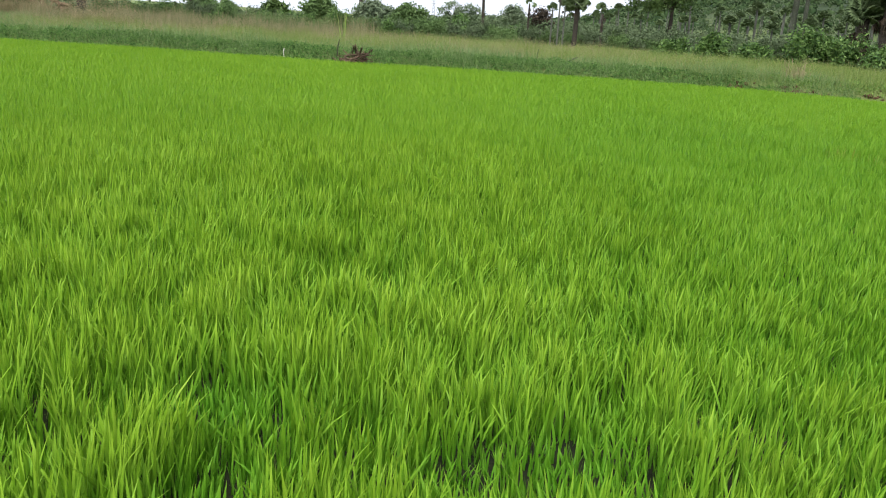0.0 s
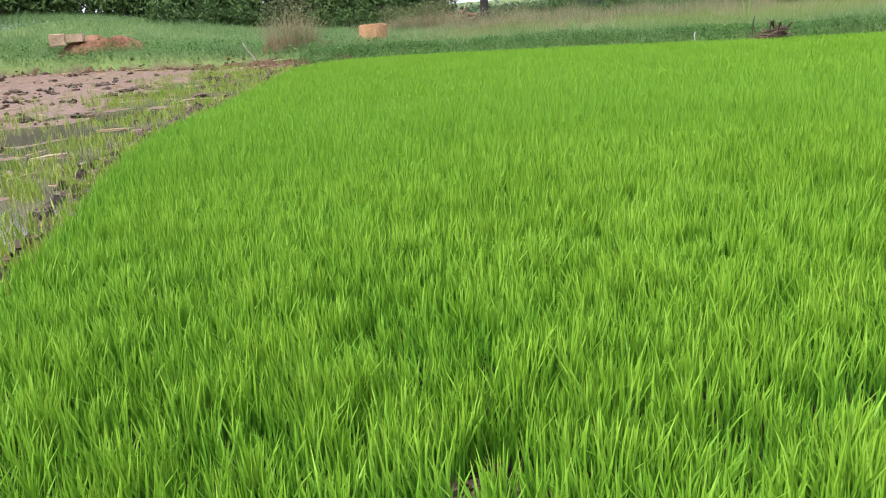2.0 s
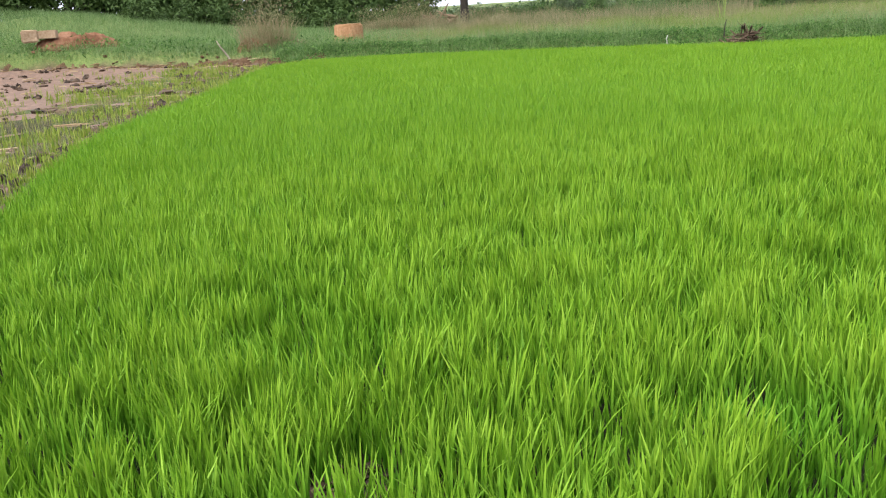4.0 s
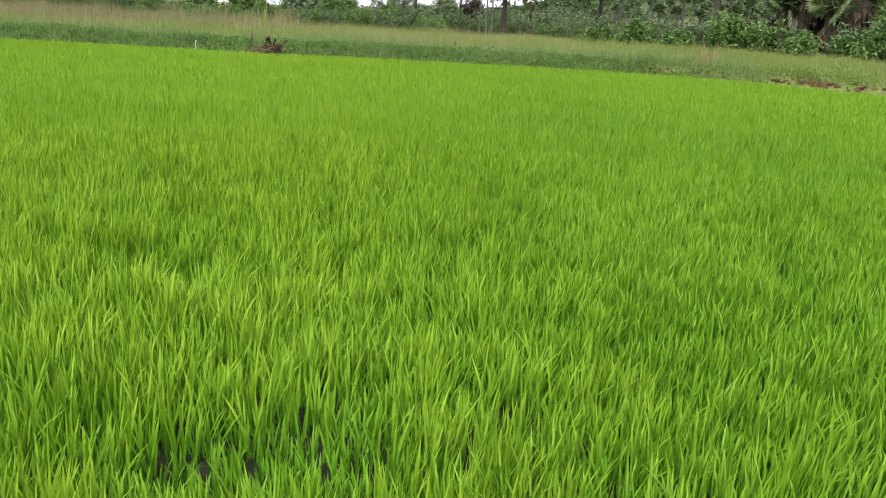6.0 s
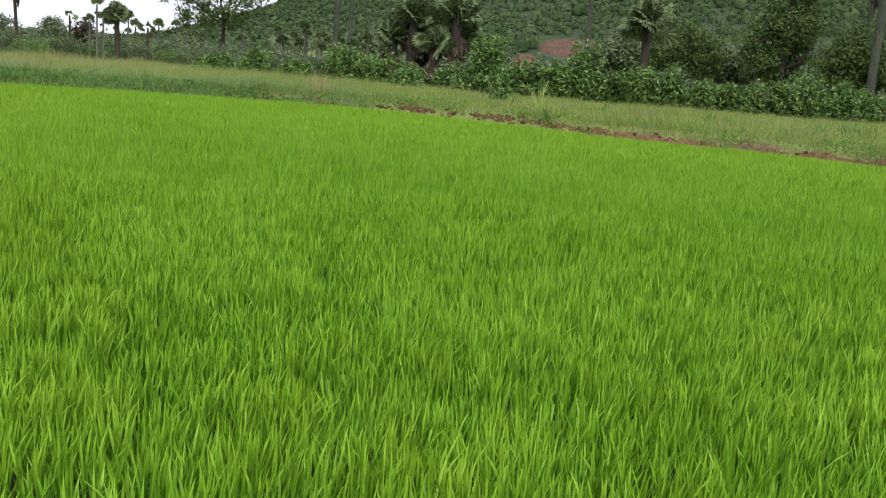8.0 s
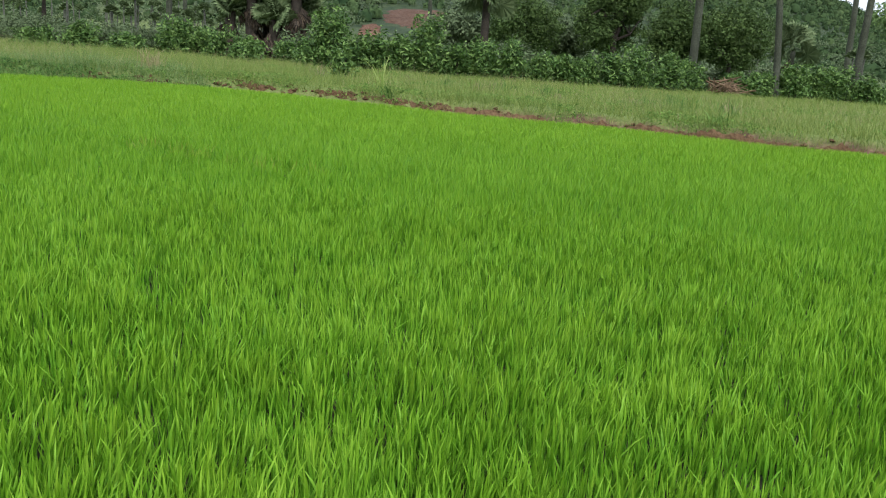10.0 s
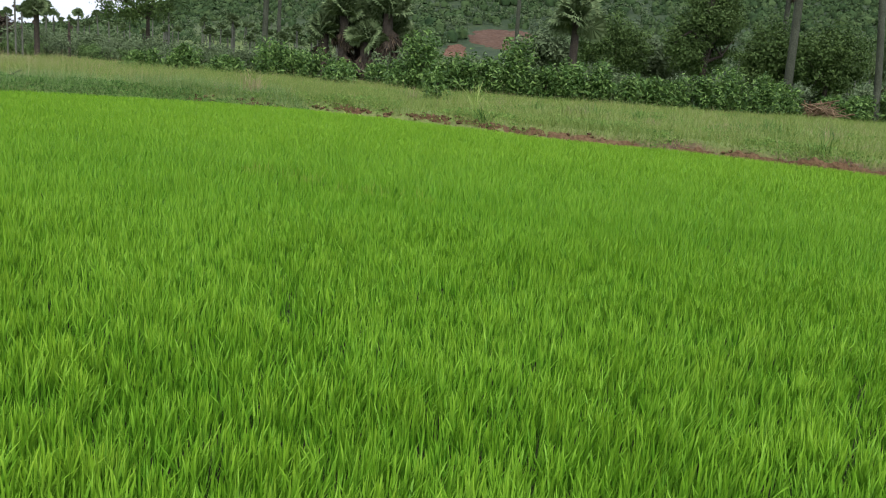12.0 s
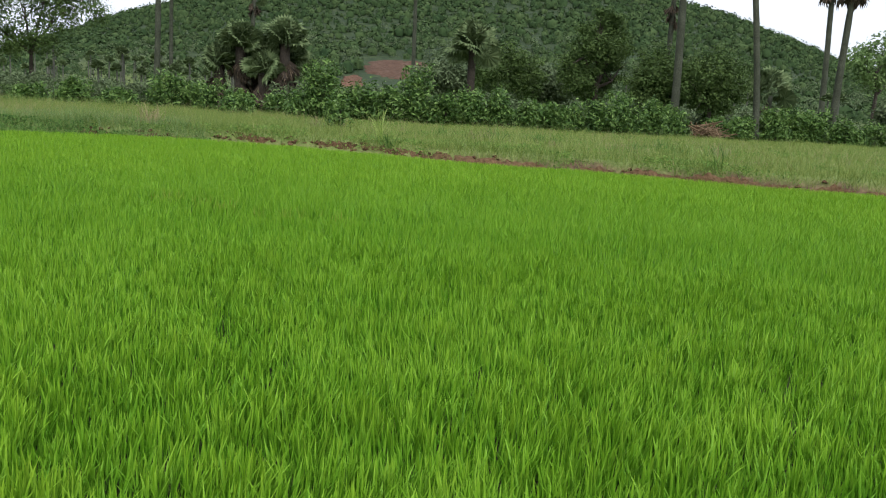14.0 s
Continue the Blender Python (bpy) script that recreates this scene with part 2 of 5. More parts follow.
def outside(poly, x, y):
    """Signed distance to a polygon: negative inside."""
    x, y = np.asarray(x, float), np.asarray(y, float)
    best, inside = np.full(x.shape, 1e9), np.zeros(x.shape, bool)
    for (ax, ay), (bx, by) in zip(poly, poly[1:] + poly[:1]):
        ex, ey = bx - ax, by - ay
        t = np.clip(((x - ax) * ex + (y - ay) * ey) / (ex * ex + ey * ey), 0, 1)
        best = np.minimum(best, np.hypot(x - ax - t * ex, y - ay - t * ey))
        cross = (ay > y) != (by > y)
        inside ^= cross & (x < (bx - ax) * (y - ay) / ((by - ay) if by != ay else 1e-9) + ax)
    return np.where(inside, -best, best)


def mesh_of(name, verts, faces, material, smooth=False):
    """A mesh from an array of places and one or more arrays of faces."""
    faces = faces if isinstance(faces, list) else [faces]
    faces = [np.asarray(f) for f in faces if len(f)]
    me = bpy.data.meshes.new(name)
    v = np.ascontiguousarray(verts, np.float32)
    loops = np.concatenate([f.ravel() for f in faces]).astype(np.int32)
    totals = np.concatenate([np.full(len(f), f.shape[1]) for f in faces]).astype(np.int32)
    me.vertices.add(len(v))
    me.vertices.foreach_set("co", v.ravel())
    me.loops.add(len(loops))
    me.loops.foreach_set("vertex_index", loops)
    me.polygons.add(len(totals))
    me.polygons.foreach_set("loop_start", np.r_[0, np.cumsum(totals)[:-1]].astype(np.int32))
    me.polygons.foreach_set("use_smooth", np.full(len(totals), smooth))
    me.update(calc_edges=True)
    me.materials.append(material)
    return me


def part(name, me, parent, label=""):
    ob = new(name, me)
    ob.parent = parent
    return tagged(ob, label)


def thing(name, x, y, z, label, category, group="", turn=0.0, scale=1.0):
    ob = new(name)
    ob.empty_display_size = 0.2
    ob.matrix_basis = pose(x, y, z, 0, 0, turn) @ Matrix.Scale(scale, 4)
    return tagged(ob, label, category, group)


def join(*pairs):
    """One pair of verts and faces out of several (all faces of one size)."""
    v, f, n = [], [], 0
    for a, b in pairs:
        v.append(a), f.append(np.asarray(b) + n)
        n += len(a)
    return np.concatenate(v), np.concatenate(f)


def blades(root, height, width, way, lean, seg=3, curl=1.8):
    """Grass blades that bend over: arrays of roots, heights, widths, ways to lean (radians) and how far."""
    n = len(root)
    t = np.linspace(0, 1, seg + 1) ** 0.75
    dx, dy = np.cos(way), np.sin(way)
    tw = way + np.pi / 2 + rng.uniform(-0.9, 0.9, n)
    sx, sy = np.cos(tw), np.sin(tw)
    out = np.zeros((n, 2 * seg + 1, 3))
    for k in range(seg + 1):
        reach = height * lean * t[k] ** curl
        c = np.stack([root[:, 0] + dx * reach, root[:, 1] + dy * reach, root[:, 2] + height * (t[k] - 0.28 * lean * t[k] ** 2.6)], 1)
        if k == seg:
            out[:, 2 * seg] = c
        else:
            w = width * (0.6 + 0.4 * min(1, t[k] * 2.5)) * (1 - 0.35 * t[k] ** 2) / 2
            s = np.stack([sx * w, sy * w, 0 * w], 1)
            out[:, 2 * k], out[:, 2 * k + 1] = c - s, c + s
    tri = []
    for k in range(seg - 1):
        a = 2 * k
        tri += [(a, a + 1, a + 3), (a, a + 3, a + 2)]
    tri.append((2 * seg - 2, 2 * seg - 1, 2 * seg))  # the tip
    faces = (np.arange(n) * (2 * seg + 1))[:, None, None] + np.array(tri)[None]
    return out.reshape(-1, 3), faces.reshape(-1, 3)


def unit(v):
    return v / np.maximum(np.linalg.norm(v, axis=-1, keepdims=True), 1e-9)


def leaves(centre, facing, size, slim=0.45, fold=0.25):
    """Folded leaves: places, the way each faces, and lengths."""
    n = len(centre)
    nor = unit(facing)
    along = unit(np.cross(nor, unit(rng.normal(size=(n, 3)))))
    side = np.cross(nor, along)
    size = np.broadcast_to(size, (n,))[:, None]
    v = np.stack([centre - along * size * 0.5, centre + side * size * slim * 0.5 + nor * size * fold * 0.4 - along * size * 0.06,
                  centre + along * size * 0.5 - nor * size * fold * 0.3, centre - side * size * slim * 0.5 + nor * size * fold * 0.4 - along * size * 0.06], 1)
    f = (np.arange(n) * 4)[:, None, None] + np.array([(0, 1, 2), (0, 2, 3)])[None]
    return v.reshape(-1, 3), f.reshape(-1, 3)


def tube(points, radii, sides=8, rough=0.06):
    """A tapered, slightly knobbly tube through points; quads with capped end."""
    p = np.asarray(points, float)
    rings = []
    for k in range(len(p)):
        d = unit(p[min(k + 1, len(p) - 1)] - p[max(k - 1, 0)])
        s = unit(np.cross(d, (0.3, 0.9, 0.2)))
        u = np.cross(d, s)
        a = np.arange(sides) * 2 * np.pi / sides
        r = radii[k] * (1 + rough * rng.uniform(-1, 1, sides))
        rings.append(p[k] + np.cos(a)[:, None] * s * r[:, None] + np.sin(a)[:, None] * u * r[:, None])
    v = np.concatenate(rings)
    q = []
    for k in range(len(p) - 1):
        for j in range(sides):
            a, b = k * sides + j, k * sides + (j + 1) % sides
            q.append((a, b, b + sides, a + sides))
    for base in (0, (len(p) - 1) * sides):
        for j in range(1, sides - 1, 2):
            q.append((base, base + j, base + j + 1, base + (j + 2) % sides) if j + 2 < sides else (base, base + j, base + j + 1, base))
    q = [f for f in q if len(set(f)) == 4]
    return v, np.array(q)


def lump(r, squash=0.7, jag=0.25, rings=5, sides=8):
    """A broken, uneven clod or stone."""
    v, q = [], []
    for k in range(rings + 1):
        a = np.pi * k / rings
        for j in range(sides):
            b = 2 * np.pi * j / sides
            s = r * (1 + jag * rng.uniform(-1, 1))
            v.append((s * math.sin(max(a, 0.15)) * math.cos(b), s * math.sin(max(a, 0.15)) * math.sin(b), s * squash * math.cos(a)))
    for k in range(rings):
        for j in range(sides):
            a, b = k * sides + j, k * sides + (j + 1) % sides
            q.append((a, a + sides, b + sides, b))
    return np.array(v), np.array(q)


# ---- the lie of the land ----
FIELD = [(-5.3, 0.2), (-5.2, 2.4), (-5.9, 3.3), (-6.4, 4.1), (-7.5, 5.5), (-8.8, 7.3), (-9.9, 9.1), (-10.6, 10.9), (-11.7, 13.4), (-13.1, 16.3), (-15.0, 20.5), (-14.8, 22.4), (-13.4, 23.1),
         (-8.0, 23.2), (-4.6, 22.7), (-2.2, 22.4), (0.1, 22.7), (2.5, 22.9), (4.5, 22.8), (6.4, 22.4), (8.1, 21.9), (9.7, 21.0), (11.5, 18.7), (12.5, 16.8), (13.1, 15.3), (14.0, 14.0), (15.5, 12.7),
         (16.3, 11.0), (17.0, 9.5), (18.2, 8.2), (19.6, 5.6), (20.0, -4.0), (6.0, -1.9), (2.0, 0.1), (0.0, 0.85), (-1.7, 0.9)]
MUD = FIELD[:12] + [(-16.2, 23.0), (-19.2, 23.4), (-21.5, 23.1), (-24.8, 22.6), (-28.4, 21.4), (-33.0, 17.0), (-30.0, 4.0), (-12.0, -3.0)]


def hill_height(x, y):
    """The wooded hill, by bearing from the field and distance."""
    az, r = np.degrees(np.arctan2(x, y)), np.hypot(x, y)
    ridge = np.interp(az, [4, 7.4, 9, 10.5, 12, 14.3, 16.4, 17.7, 19.4, 20.7, 26, 33, 41, 48, 53.6, 55.2, 56.6, 58.3, 60, 61.7, 63, 64.3, 68, 74, 82],
                      [0, 0.3, 0.5, 1.0, 1.35, 2.3, 3.05, 3.55, 4.15, 4.6, 6.2, 7.6, 8.0, 7.5, 6.5, 6.15, 5.85, 5.3, 4.75, 4.1, 3.6, 3.3, 2.0, 0.8, 0])
    top = 420 * np.tan(np.radians(ridge)) * (1 + 0.04 * (fractal(x, y, 40, 5) - 0.5))
    return top * step(80, 430, r) * (1 - 0.9 * step(450, 900, r))


def land(x, y):
    x, y = np.asarray(x, float), np.asarray(y, float)
    f, m = outside(FIELD, x, y), outside(MUD, x, y)
    sd = np.minimum(f, m)
    r = np.hypot(x, y)
    wet = -0.02 + 0.07 * (fractal(x, y, 1.1, 2) - 0.42) + 0.07 * (fractal(x, y, 0.45, 12) - 0.5) + 0.26 * step(2, 13, f) * step(0, -0.5, m)
    bank = 0.33 + 0.1 * (fractal(x, y, 2.3, 8) - 0.5) - 0.06 * step(30, 60, r)
    bank = np.where((y < 3) & (x < 8), 0.12 + 0.04 * fractal(x, y, 0.6, 4), bank)
    bank = bank + 0.1 * step(-16, -22, x) * step(0.3, 3.0, sd)
    bank = bank + 2.15 * np.exp(-((x + 38) ** 2 / 130 + (y - 30) ** 2 / 70))
    bank = bank - 3.0 * step(58, 120, r) * step(2, -6, np.degrees(np.arctan2(x, y))) * (y > 0)
    z = wet + (bank - wet) * step(-0.05, 0.9, sd + 0.25 * (fractal(x, y, 0.5, 6) - 0.5))
    return z + hill_height(x, y)


def Z(x, y):
    return float(land(np.array([x]), np.array([y]))[0])


def sheet():
    far = np.geomspace(1, 90, 26)[1:]
    xs = np.r_[-33 - far[::-1] * 33, np.arange(-33, 33.01, 0.34), 33 + far * 33]
    ys = np.r_[-8 - far[::-1] * 33, np.arange(-8, 36.01, 0.34), 36 + far * 33]
    gx, gy = np.meshgrid(xs, ys)
    z = land(gx, gy)
    nx, ny = len(xs), len(ys)
    i = (np.arange(ny - 1)[:, None] * nx + np.arange(nx - 1)[None]).ravel()
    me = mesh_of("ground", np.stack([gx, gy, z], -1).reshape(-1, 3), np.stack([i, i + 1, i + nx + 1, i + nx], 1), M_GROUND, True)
    f, m = outside(FIELD, gx, gy), outside(MUD, gx, gy)
    ragged = 0.5 * (fractal(gx, gy, 0.8, 11) - 0.5)
    right = step(4.5, 8, gx) * step(23, 21, gy) * (1 - 0.7 * step(13, 17, gy))
    soil = step(0.45 + 0.35 * right, 0.25 + 0.3 * right, np.minimum(f, m) + ragged) * np.clip(right + 0.95 * step(-13, -15, gx), 0.1, 1)
    soil = np.maximum(soil, (gy < 2.5) * step(0.42, 0.6, fractal(gx, gy, 0.9, 3)))
    mud = np.maximum(step(0.12, -0.12, m + 0.4 * ragged), step(0.1, -0.1, f))
    # third channel: the seedbed, whose mud colour carries painted shade
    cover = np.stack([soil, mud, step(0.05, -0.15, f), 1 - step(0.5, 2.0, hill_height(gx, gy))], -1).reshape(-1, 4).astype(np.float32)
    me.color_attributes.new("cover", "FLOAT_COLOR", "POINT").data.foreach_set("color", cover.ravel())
    return tagged(new("ground", me), "earth with grass, red soil and wet paddy mud", "ground", kind="structure")


sheet()


def puddle_water():
    bm = bmesh.new()
    for p in (MUD,):
        bm.faces.new([bm.verts.new((x, y, 0.0)) for x, y in p])
    bmesh.ops.triangulate(bm, faces=bm.faces[:])
    me = bpy.data.meshes.new("water")
    bm.to_mesh(me)
    me.materials.append(M_WATER)
    tagged(new("water", me), "shallow muddy water standing beside the seedlings", "water", kind="structure")


puddle_water()


def pick(n, box, keep):
    """Random places in a box (x0, x1, y0, y1) for which keep(x, y) holds."""
    x, y = rng.uniform(box[0], box[1], n), rng.uniform(box[2], box[3], n)
    k = keep(x, y)
    return x[k], y[k]


# ---- rice seedlings ----
# shallow gaps between the beds: from, to
TROUGHS = [(6.1, 7.8, 7.1, 7.27), (7.2, 5.85, 7.85, 5.05), (4.2, 11.7, 4.6, 10.4), (-6.2, 6.5, -5.6, 6.1), (-7.3, 7.4, -6.8, 7.1), (-11.6, 16.4, -11.0, 16.1)]


def off_row(x, y):
    """How far a place is from the stunted row in the bed."""
    best = np.full(np.shape(x), 99.0)
    for ax, ay, bx, by in ((4.8, 10.1, 5.08, 8.75), (5.3, 8.65, 5.8, 8.0)):
        u = np.clip(((x - ax) * (bx - ax) + (y - ay) * (by - ay)) / ((bx - ax) ** 2 + (by - ay) ** 2), 0, 1)
        best = np.minimum(best, np.hypot(x - ax - u * (bx - ax), y - ay - u * (by - ay)))
    return best


def rice():
    verts, faces, n = [], [], 0
    reach = lambda x, y: np.hypot(x - 0.1, y)
    # near to far: range of distance, plants a square metre, blades a plant, blade width, segments
    for r0, r1, plants, each, width, seg in ((0, 4.6, 620, 5, 0.0096, 3), (4.6, 8.5, 440, 5, 0.0115, 2), (8.5, 14, 380, 4, 0.027, 1), (14, 40, 290, 4, 0.046, 1)):
        x, y = pick(int(36 * 28.2 * plants), (-15.5, 20.5, -5, 23.2), lambda x, y: (reach(x, y) >= r0) & (reach(x, y) < r1) & (outside(FIELD, x, y) < 0.05) & (y > 0.24 * x - 2.2) & ((y > 0.3 * np.abs(x) - 0.8) | (rng.random(len(x)) < 0.45)))
        thin = fractal(x, y, 0.6, 21)
        bald = (1 - 0.75 * step(-0.5, 1.5, x)) * np.maximum(step(0.3, 0.2, thin) * 0.2, 0.4 * step(0.28, 0.14, vnoise(x, y, 0.26, 23)) * step(9, 5, reach(x, y)))
        bald = np.maximum(bald, 0.75 * step(0.46, 0.6, fractal(x, y, 0.3, 31)) * step(0.32, 0.12, off_row(x, y)))
        bald = np.maximum(bald, step(0.2, 0.1, np.hypot(x + 2.0, y - 1.8)))
        bald = np.maximum(bald, 0.75 * step(0.4, 0.55, fractal(x, y, 0.25, 35)) * step(1.0, 0.4, np.hypot(x + 4.0, (y - 1.7) * 1.3)))
        for ax, ay, bx, by in TROUGHS:
            u = np.clip(((x - ax) * (bx - ax) + (y - ay) * (by - ay)) / ((bx - ax) ** 2 + (by - ay) ** 2), 0, 1)
            off = np.hypot(x - ax - u * (bx - ax), y - ay - u * (by - ay))
            bald = np.maximum(bald, 0.85 * step(0.22, 0.06, off) * step(0.3, 0.5, vnoise(x, y, 0.4, 37)))
        bald = np.maximum(bald, 0.3 * step(0.5, 0.64, fractal(x, y, 0.3, 33)) * step(3.4, 1.8, reach(x, y)) * step(1.5, 0, x))
        ok = rng.random(len(x)) > bald
        x, y = x[ok], y[ok]
        edge = outside(FIELD, x, y)
        even = step(-1.0, 2.5, x)
        tall = 0.285 + (0.035 - 0.02 * even) * (fractal(x, y, 0.9, 41) - 0.5) + (0.14 - 0.05 * even) * (vnoise(x, y, 0.13, 43) - 0.5) * step(9, 5, reach(x, y)) - 0.075 * step(-0.5, 3, x)
        tall *= 1 - (0.16 + 0.32 * step(1.6, 0.2, x)) * step(0.56, 0.72, fractal(x, y, 0.42, 29)) * step(5.5, 2.5, reach(x, y))
        calm = 1 - 0.6 * step(7, 16, reach(x, y))
        tall = 0.28 + (tall - 0.28) * calm
        tall *= 0.85 + 0.15 * step(0.1, -0.6, edge + 0.5 * (vnoise(x, y, 0.5, 47) - 0.5))
        drift = 2 * np.pi * fractal(x, y, 1.3, 51) * 2.2
        bend = 0.02 + 0.09 * vnoise(x, y, 0.3, 53) ** 2
        x, y, tall, drift, bend = (np.repeat(v, each) for v in (x, y, tall, drift, bend))
        k = len(x)
        own = rng.uniform(0, 2 * np.pi, k)
        fling = np.abs(rng.normal(size=k)) * (0.2 + 0.3 * step(7, 14, reach(x, y))) + 0.06 + 0.1 * step(7, 12, reach(x, y))
        wx, wy = np.cos(drift) * bend + np.cos(own) * fling, np.sin(drift) * bend + np.sin(own) * fling
        root = np.stack([x + 0.014 * rng.normal(size=k), y + 0.014 * rng.normal(size=k), np.full(k, -0.03)], 1)
        # of each plant's leaves the older ones stay lower
        age = np.tile(np.array([1.0, 0.95, 0.88, 0.78, 0.66])[:each], k // each)
        h = tall * (age if r0 < 4 else 0.45 + 0.55 * age if r0 < 8 else 0.75 + 0.25 * age) * (rng.uniform(0.9, 1.1, k) if r0 < 8 else rng.uniform(0.95, 1.05, k))
        v, f = blades(root, h, width * (1 - 0.08 * step(-0.5, 2.5, x)) * rng.uniform(0.7, 1.2, k), np.arctan2(wy, wx), np.hypot(wx, wy), seg, 1.5)
        verts.append(v), faces.append(f + n)
        n += len(v)
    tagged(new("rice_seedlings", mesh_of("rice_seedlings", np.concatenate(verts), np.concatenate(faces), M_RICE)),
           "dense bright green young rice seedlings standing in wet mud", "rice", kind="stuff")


rice()


def cover(name, n, box, keep, height, width, material, label, category, lean=0.45, seg=2, clump=1):
    """A stand of grass over the land."""
    x, y = pick(n, box, keep)
    x, y = np.repeat(x, clump) + 0.05 * rng.normal(size=len(x) * clump), np.repeat(y, clump) + 0.05 * rng.normal(size=len(y) * clump)
    k = len(x)
    h = height * rng.uniform(0.5, 1.2, k) * (0.2 + 0.9 * fractal(x, y, 1.6, 61) + 0.7 * vnoise(x, y, 0.45, 63))
    v, f = blades(np.stack([x, y, land(x, y) - 0.03], 1), h, width * rng.uniform(0.7, 1.3, k), rng.uniform(0, 2 * np.pi, k), lean * rng.uniform(0.4, 1.5, k), seg)
    return tagged(new(name, mesh_of(name, v, f, material)), label, category, kind="stuff")


off_field = lambda x, y: np.minimum(outside(FIELD, x, y), outside(MUD, x, y))
BLOCK_CLEAR = lambda x, y: np.hypot(x + 15.1, y - 25.2) > 1.2
cover("edge_grass", 270000, (5, 30, -2, 27), lambda x, y: (off_field(x, y) > 0.38 + 0.5 * (fractal(x, y, 0.6, 77) - 0.5)) & (off_field(x, y) < 7) & (x > 6.5 - 0.1 * y) & (rng.random(len(x)) < step(8, 1.5, off_field(x, y))), 0.27, 0.015, M_GRASS,
      "short fresh green grass along the edge of the bank", "grass", 0.6, 1)
cover("bank_grass", 420000, (6, 66, -2, 46), lambda x, y: (off_field(x, y) > 0.5 + 0.6 * (fractal(x, y, 0.8, 71) - 0.5)) & (off_field(x, y) < 36) & (x > 6.5 - 0.1 * y) & (y > 0.18 * x - 3), 0.3, 0.022, M_GRASS,
      "rough green grass growing on the raised bank", "grass", 0.5, 1)
cover("pale_grass", 400000, (-17, 60, 8, 44), lambda x, y: BLOCK_CLEAR(x, y) & (off_field(x, y) > 1.0 + 1.0 * (fractal(x, y, 1.5, 73) - 0.5)) & (off_field(x, y) < 20) & (y > 9) & (rng.random(len(x)) < (0.1 + 0.5 * step(13, 4, x)) * (0.25 + 0.75 * step(0.36, 0.56, fractal(x, y, 1.9, 67)))), 0.5, 0.011, M_DRY,
      "tall dry straw-coloured grass with seed heads", "grass", 0.5, 1)
cover("tall_grass", 150000, (-15, 14, 22, 42), lambda x, y: BLOCK_CLEAR(x, y) & (off_field(x, y) > 0.9) & (y < 42 - 0.5 * np.abs(x)) & (fractal(x, y, 1.9, 67) < 0.5 + 0.12 * vnoise(x, y, 0.7, 68)), 0.44, 0.014, M_GRASS,
      "tall green grass among the dry grass of the bund", "grass", 0.5, 1)
cover("tall_weeds", 60000, (-20, 6, 30, 44), lambda x, y: (fractal(x, y, 1.5, 69) > 0.5 - 0.06 * step(-5, -12, x)) & (y > 34 + 0.12 * x) & (x < -4 + 2 * vnoise(x, y, 1.0, 70)) & (np.abs(x + 17.2) > 1.1), 0.8, 0.028, M_STALK,
      "tall half-dry weeds standing before the bushes", "weeds", 0.35, 1)
cover("mound_grass", 150000, (-44, -14, 17, 38), lambda x, y: BLOCK_CLEAR(x, y) & (off_field(x, y) > 0.5 + 0.4 * (fractal(x, y, 0.9, 75) - 0.5)), 0.34, 0.022, M_MOUND,
      "lush green grass covering a low earth mound", "grass", 0.5, 1)
cover("mud_edge_grass", 100000, (-38, -14, 10, 29), lambda x, y: (off_field(x, y) > 0.42 + 0.7 * (fractal(x, y, 0.6, 78) - 0.5)) & (off_field(x, y) < 5) & (outside(FIELD, x, y) > 0.6), 0.3, 0.02, M_MOUND, "fresh green grass beside the mud", "grass", 0.5, 1)
cover("bund_grass", 110000, (-17, 10, 18, 27), lambda x, y: (off_field(x, y) > 0.02) & (off_field(x, y) < 2.6), 0.4, 0.017, M_MOUND, "green grass on the low field bund", "grass", 0.45, 1)


def weeds(name, n, box, keep, high, size, material, label):
    x, y = pick(n, box, keep)
    k = len(x)
    z = land(x, y) + rng.random(k) ** 0.8 * high * (0.1 + 1.0 * fractal(x, y, 0.8, 81) + 0.9 * vnoise(x, y, 0.35, 82))
    v, f = leaves(np.stack([x, y, z], 1), rng.normal(size=(k, 3)) * 0.6 + (0, -0.5, 0.8), size * rng.uniform(0.6, 1.3, k))
    tagged(new(name, mesh_of(name, v, f, material)), label, "weeds", kind="stuff")


weeds("bund_weeds", 190000, (-17, 10, 18, 26), lambda x, y: (off_field(x, y) > 0.0) & (off_field(x, y) < 1.3 - 1.15 * step(5, 9, x)) & (outside(FIELD, x, y) < 2.5) & (fractal(x, y, 1.1, 85) > 0.15), 0.15, 0.08, M_WEED, "dark green leafy weeds along the foot of the bund")
weeds("bank_weeds", 260000, (6, 45, 4, 32), lambda x, y: (off_field(x, y) > 0.35) & (off_field(x, y) < 18) & (x > 6.5 - 0.1 * y) & (fractal(x, y, 1.7, 83) + 0.12 * step(4, 0.5, off_field(x, y)) > 0.66), 0.14, 0.08, M_WEED_LIGHT, "patches of low fresh green weeds in the bank grass")
weeds("mud_edge_weeds", 24000, (-36, -14, 12, 29), lambda x, y: (off_field(x, y) > 0.45) & (off_field(x, y) < 2.6), 0.3, 0.12, M_WEED, "dark green leafy weeds growing beside the mud")


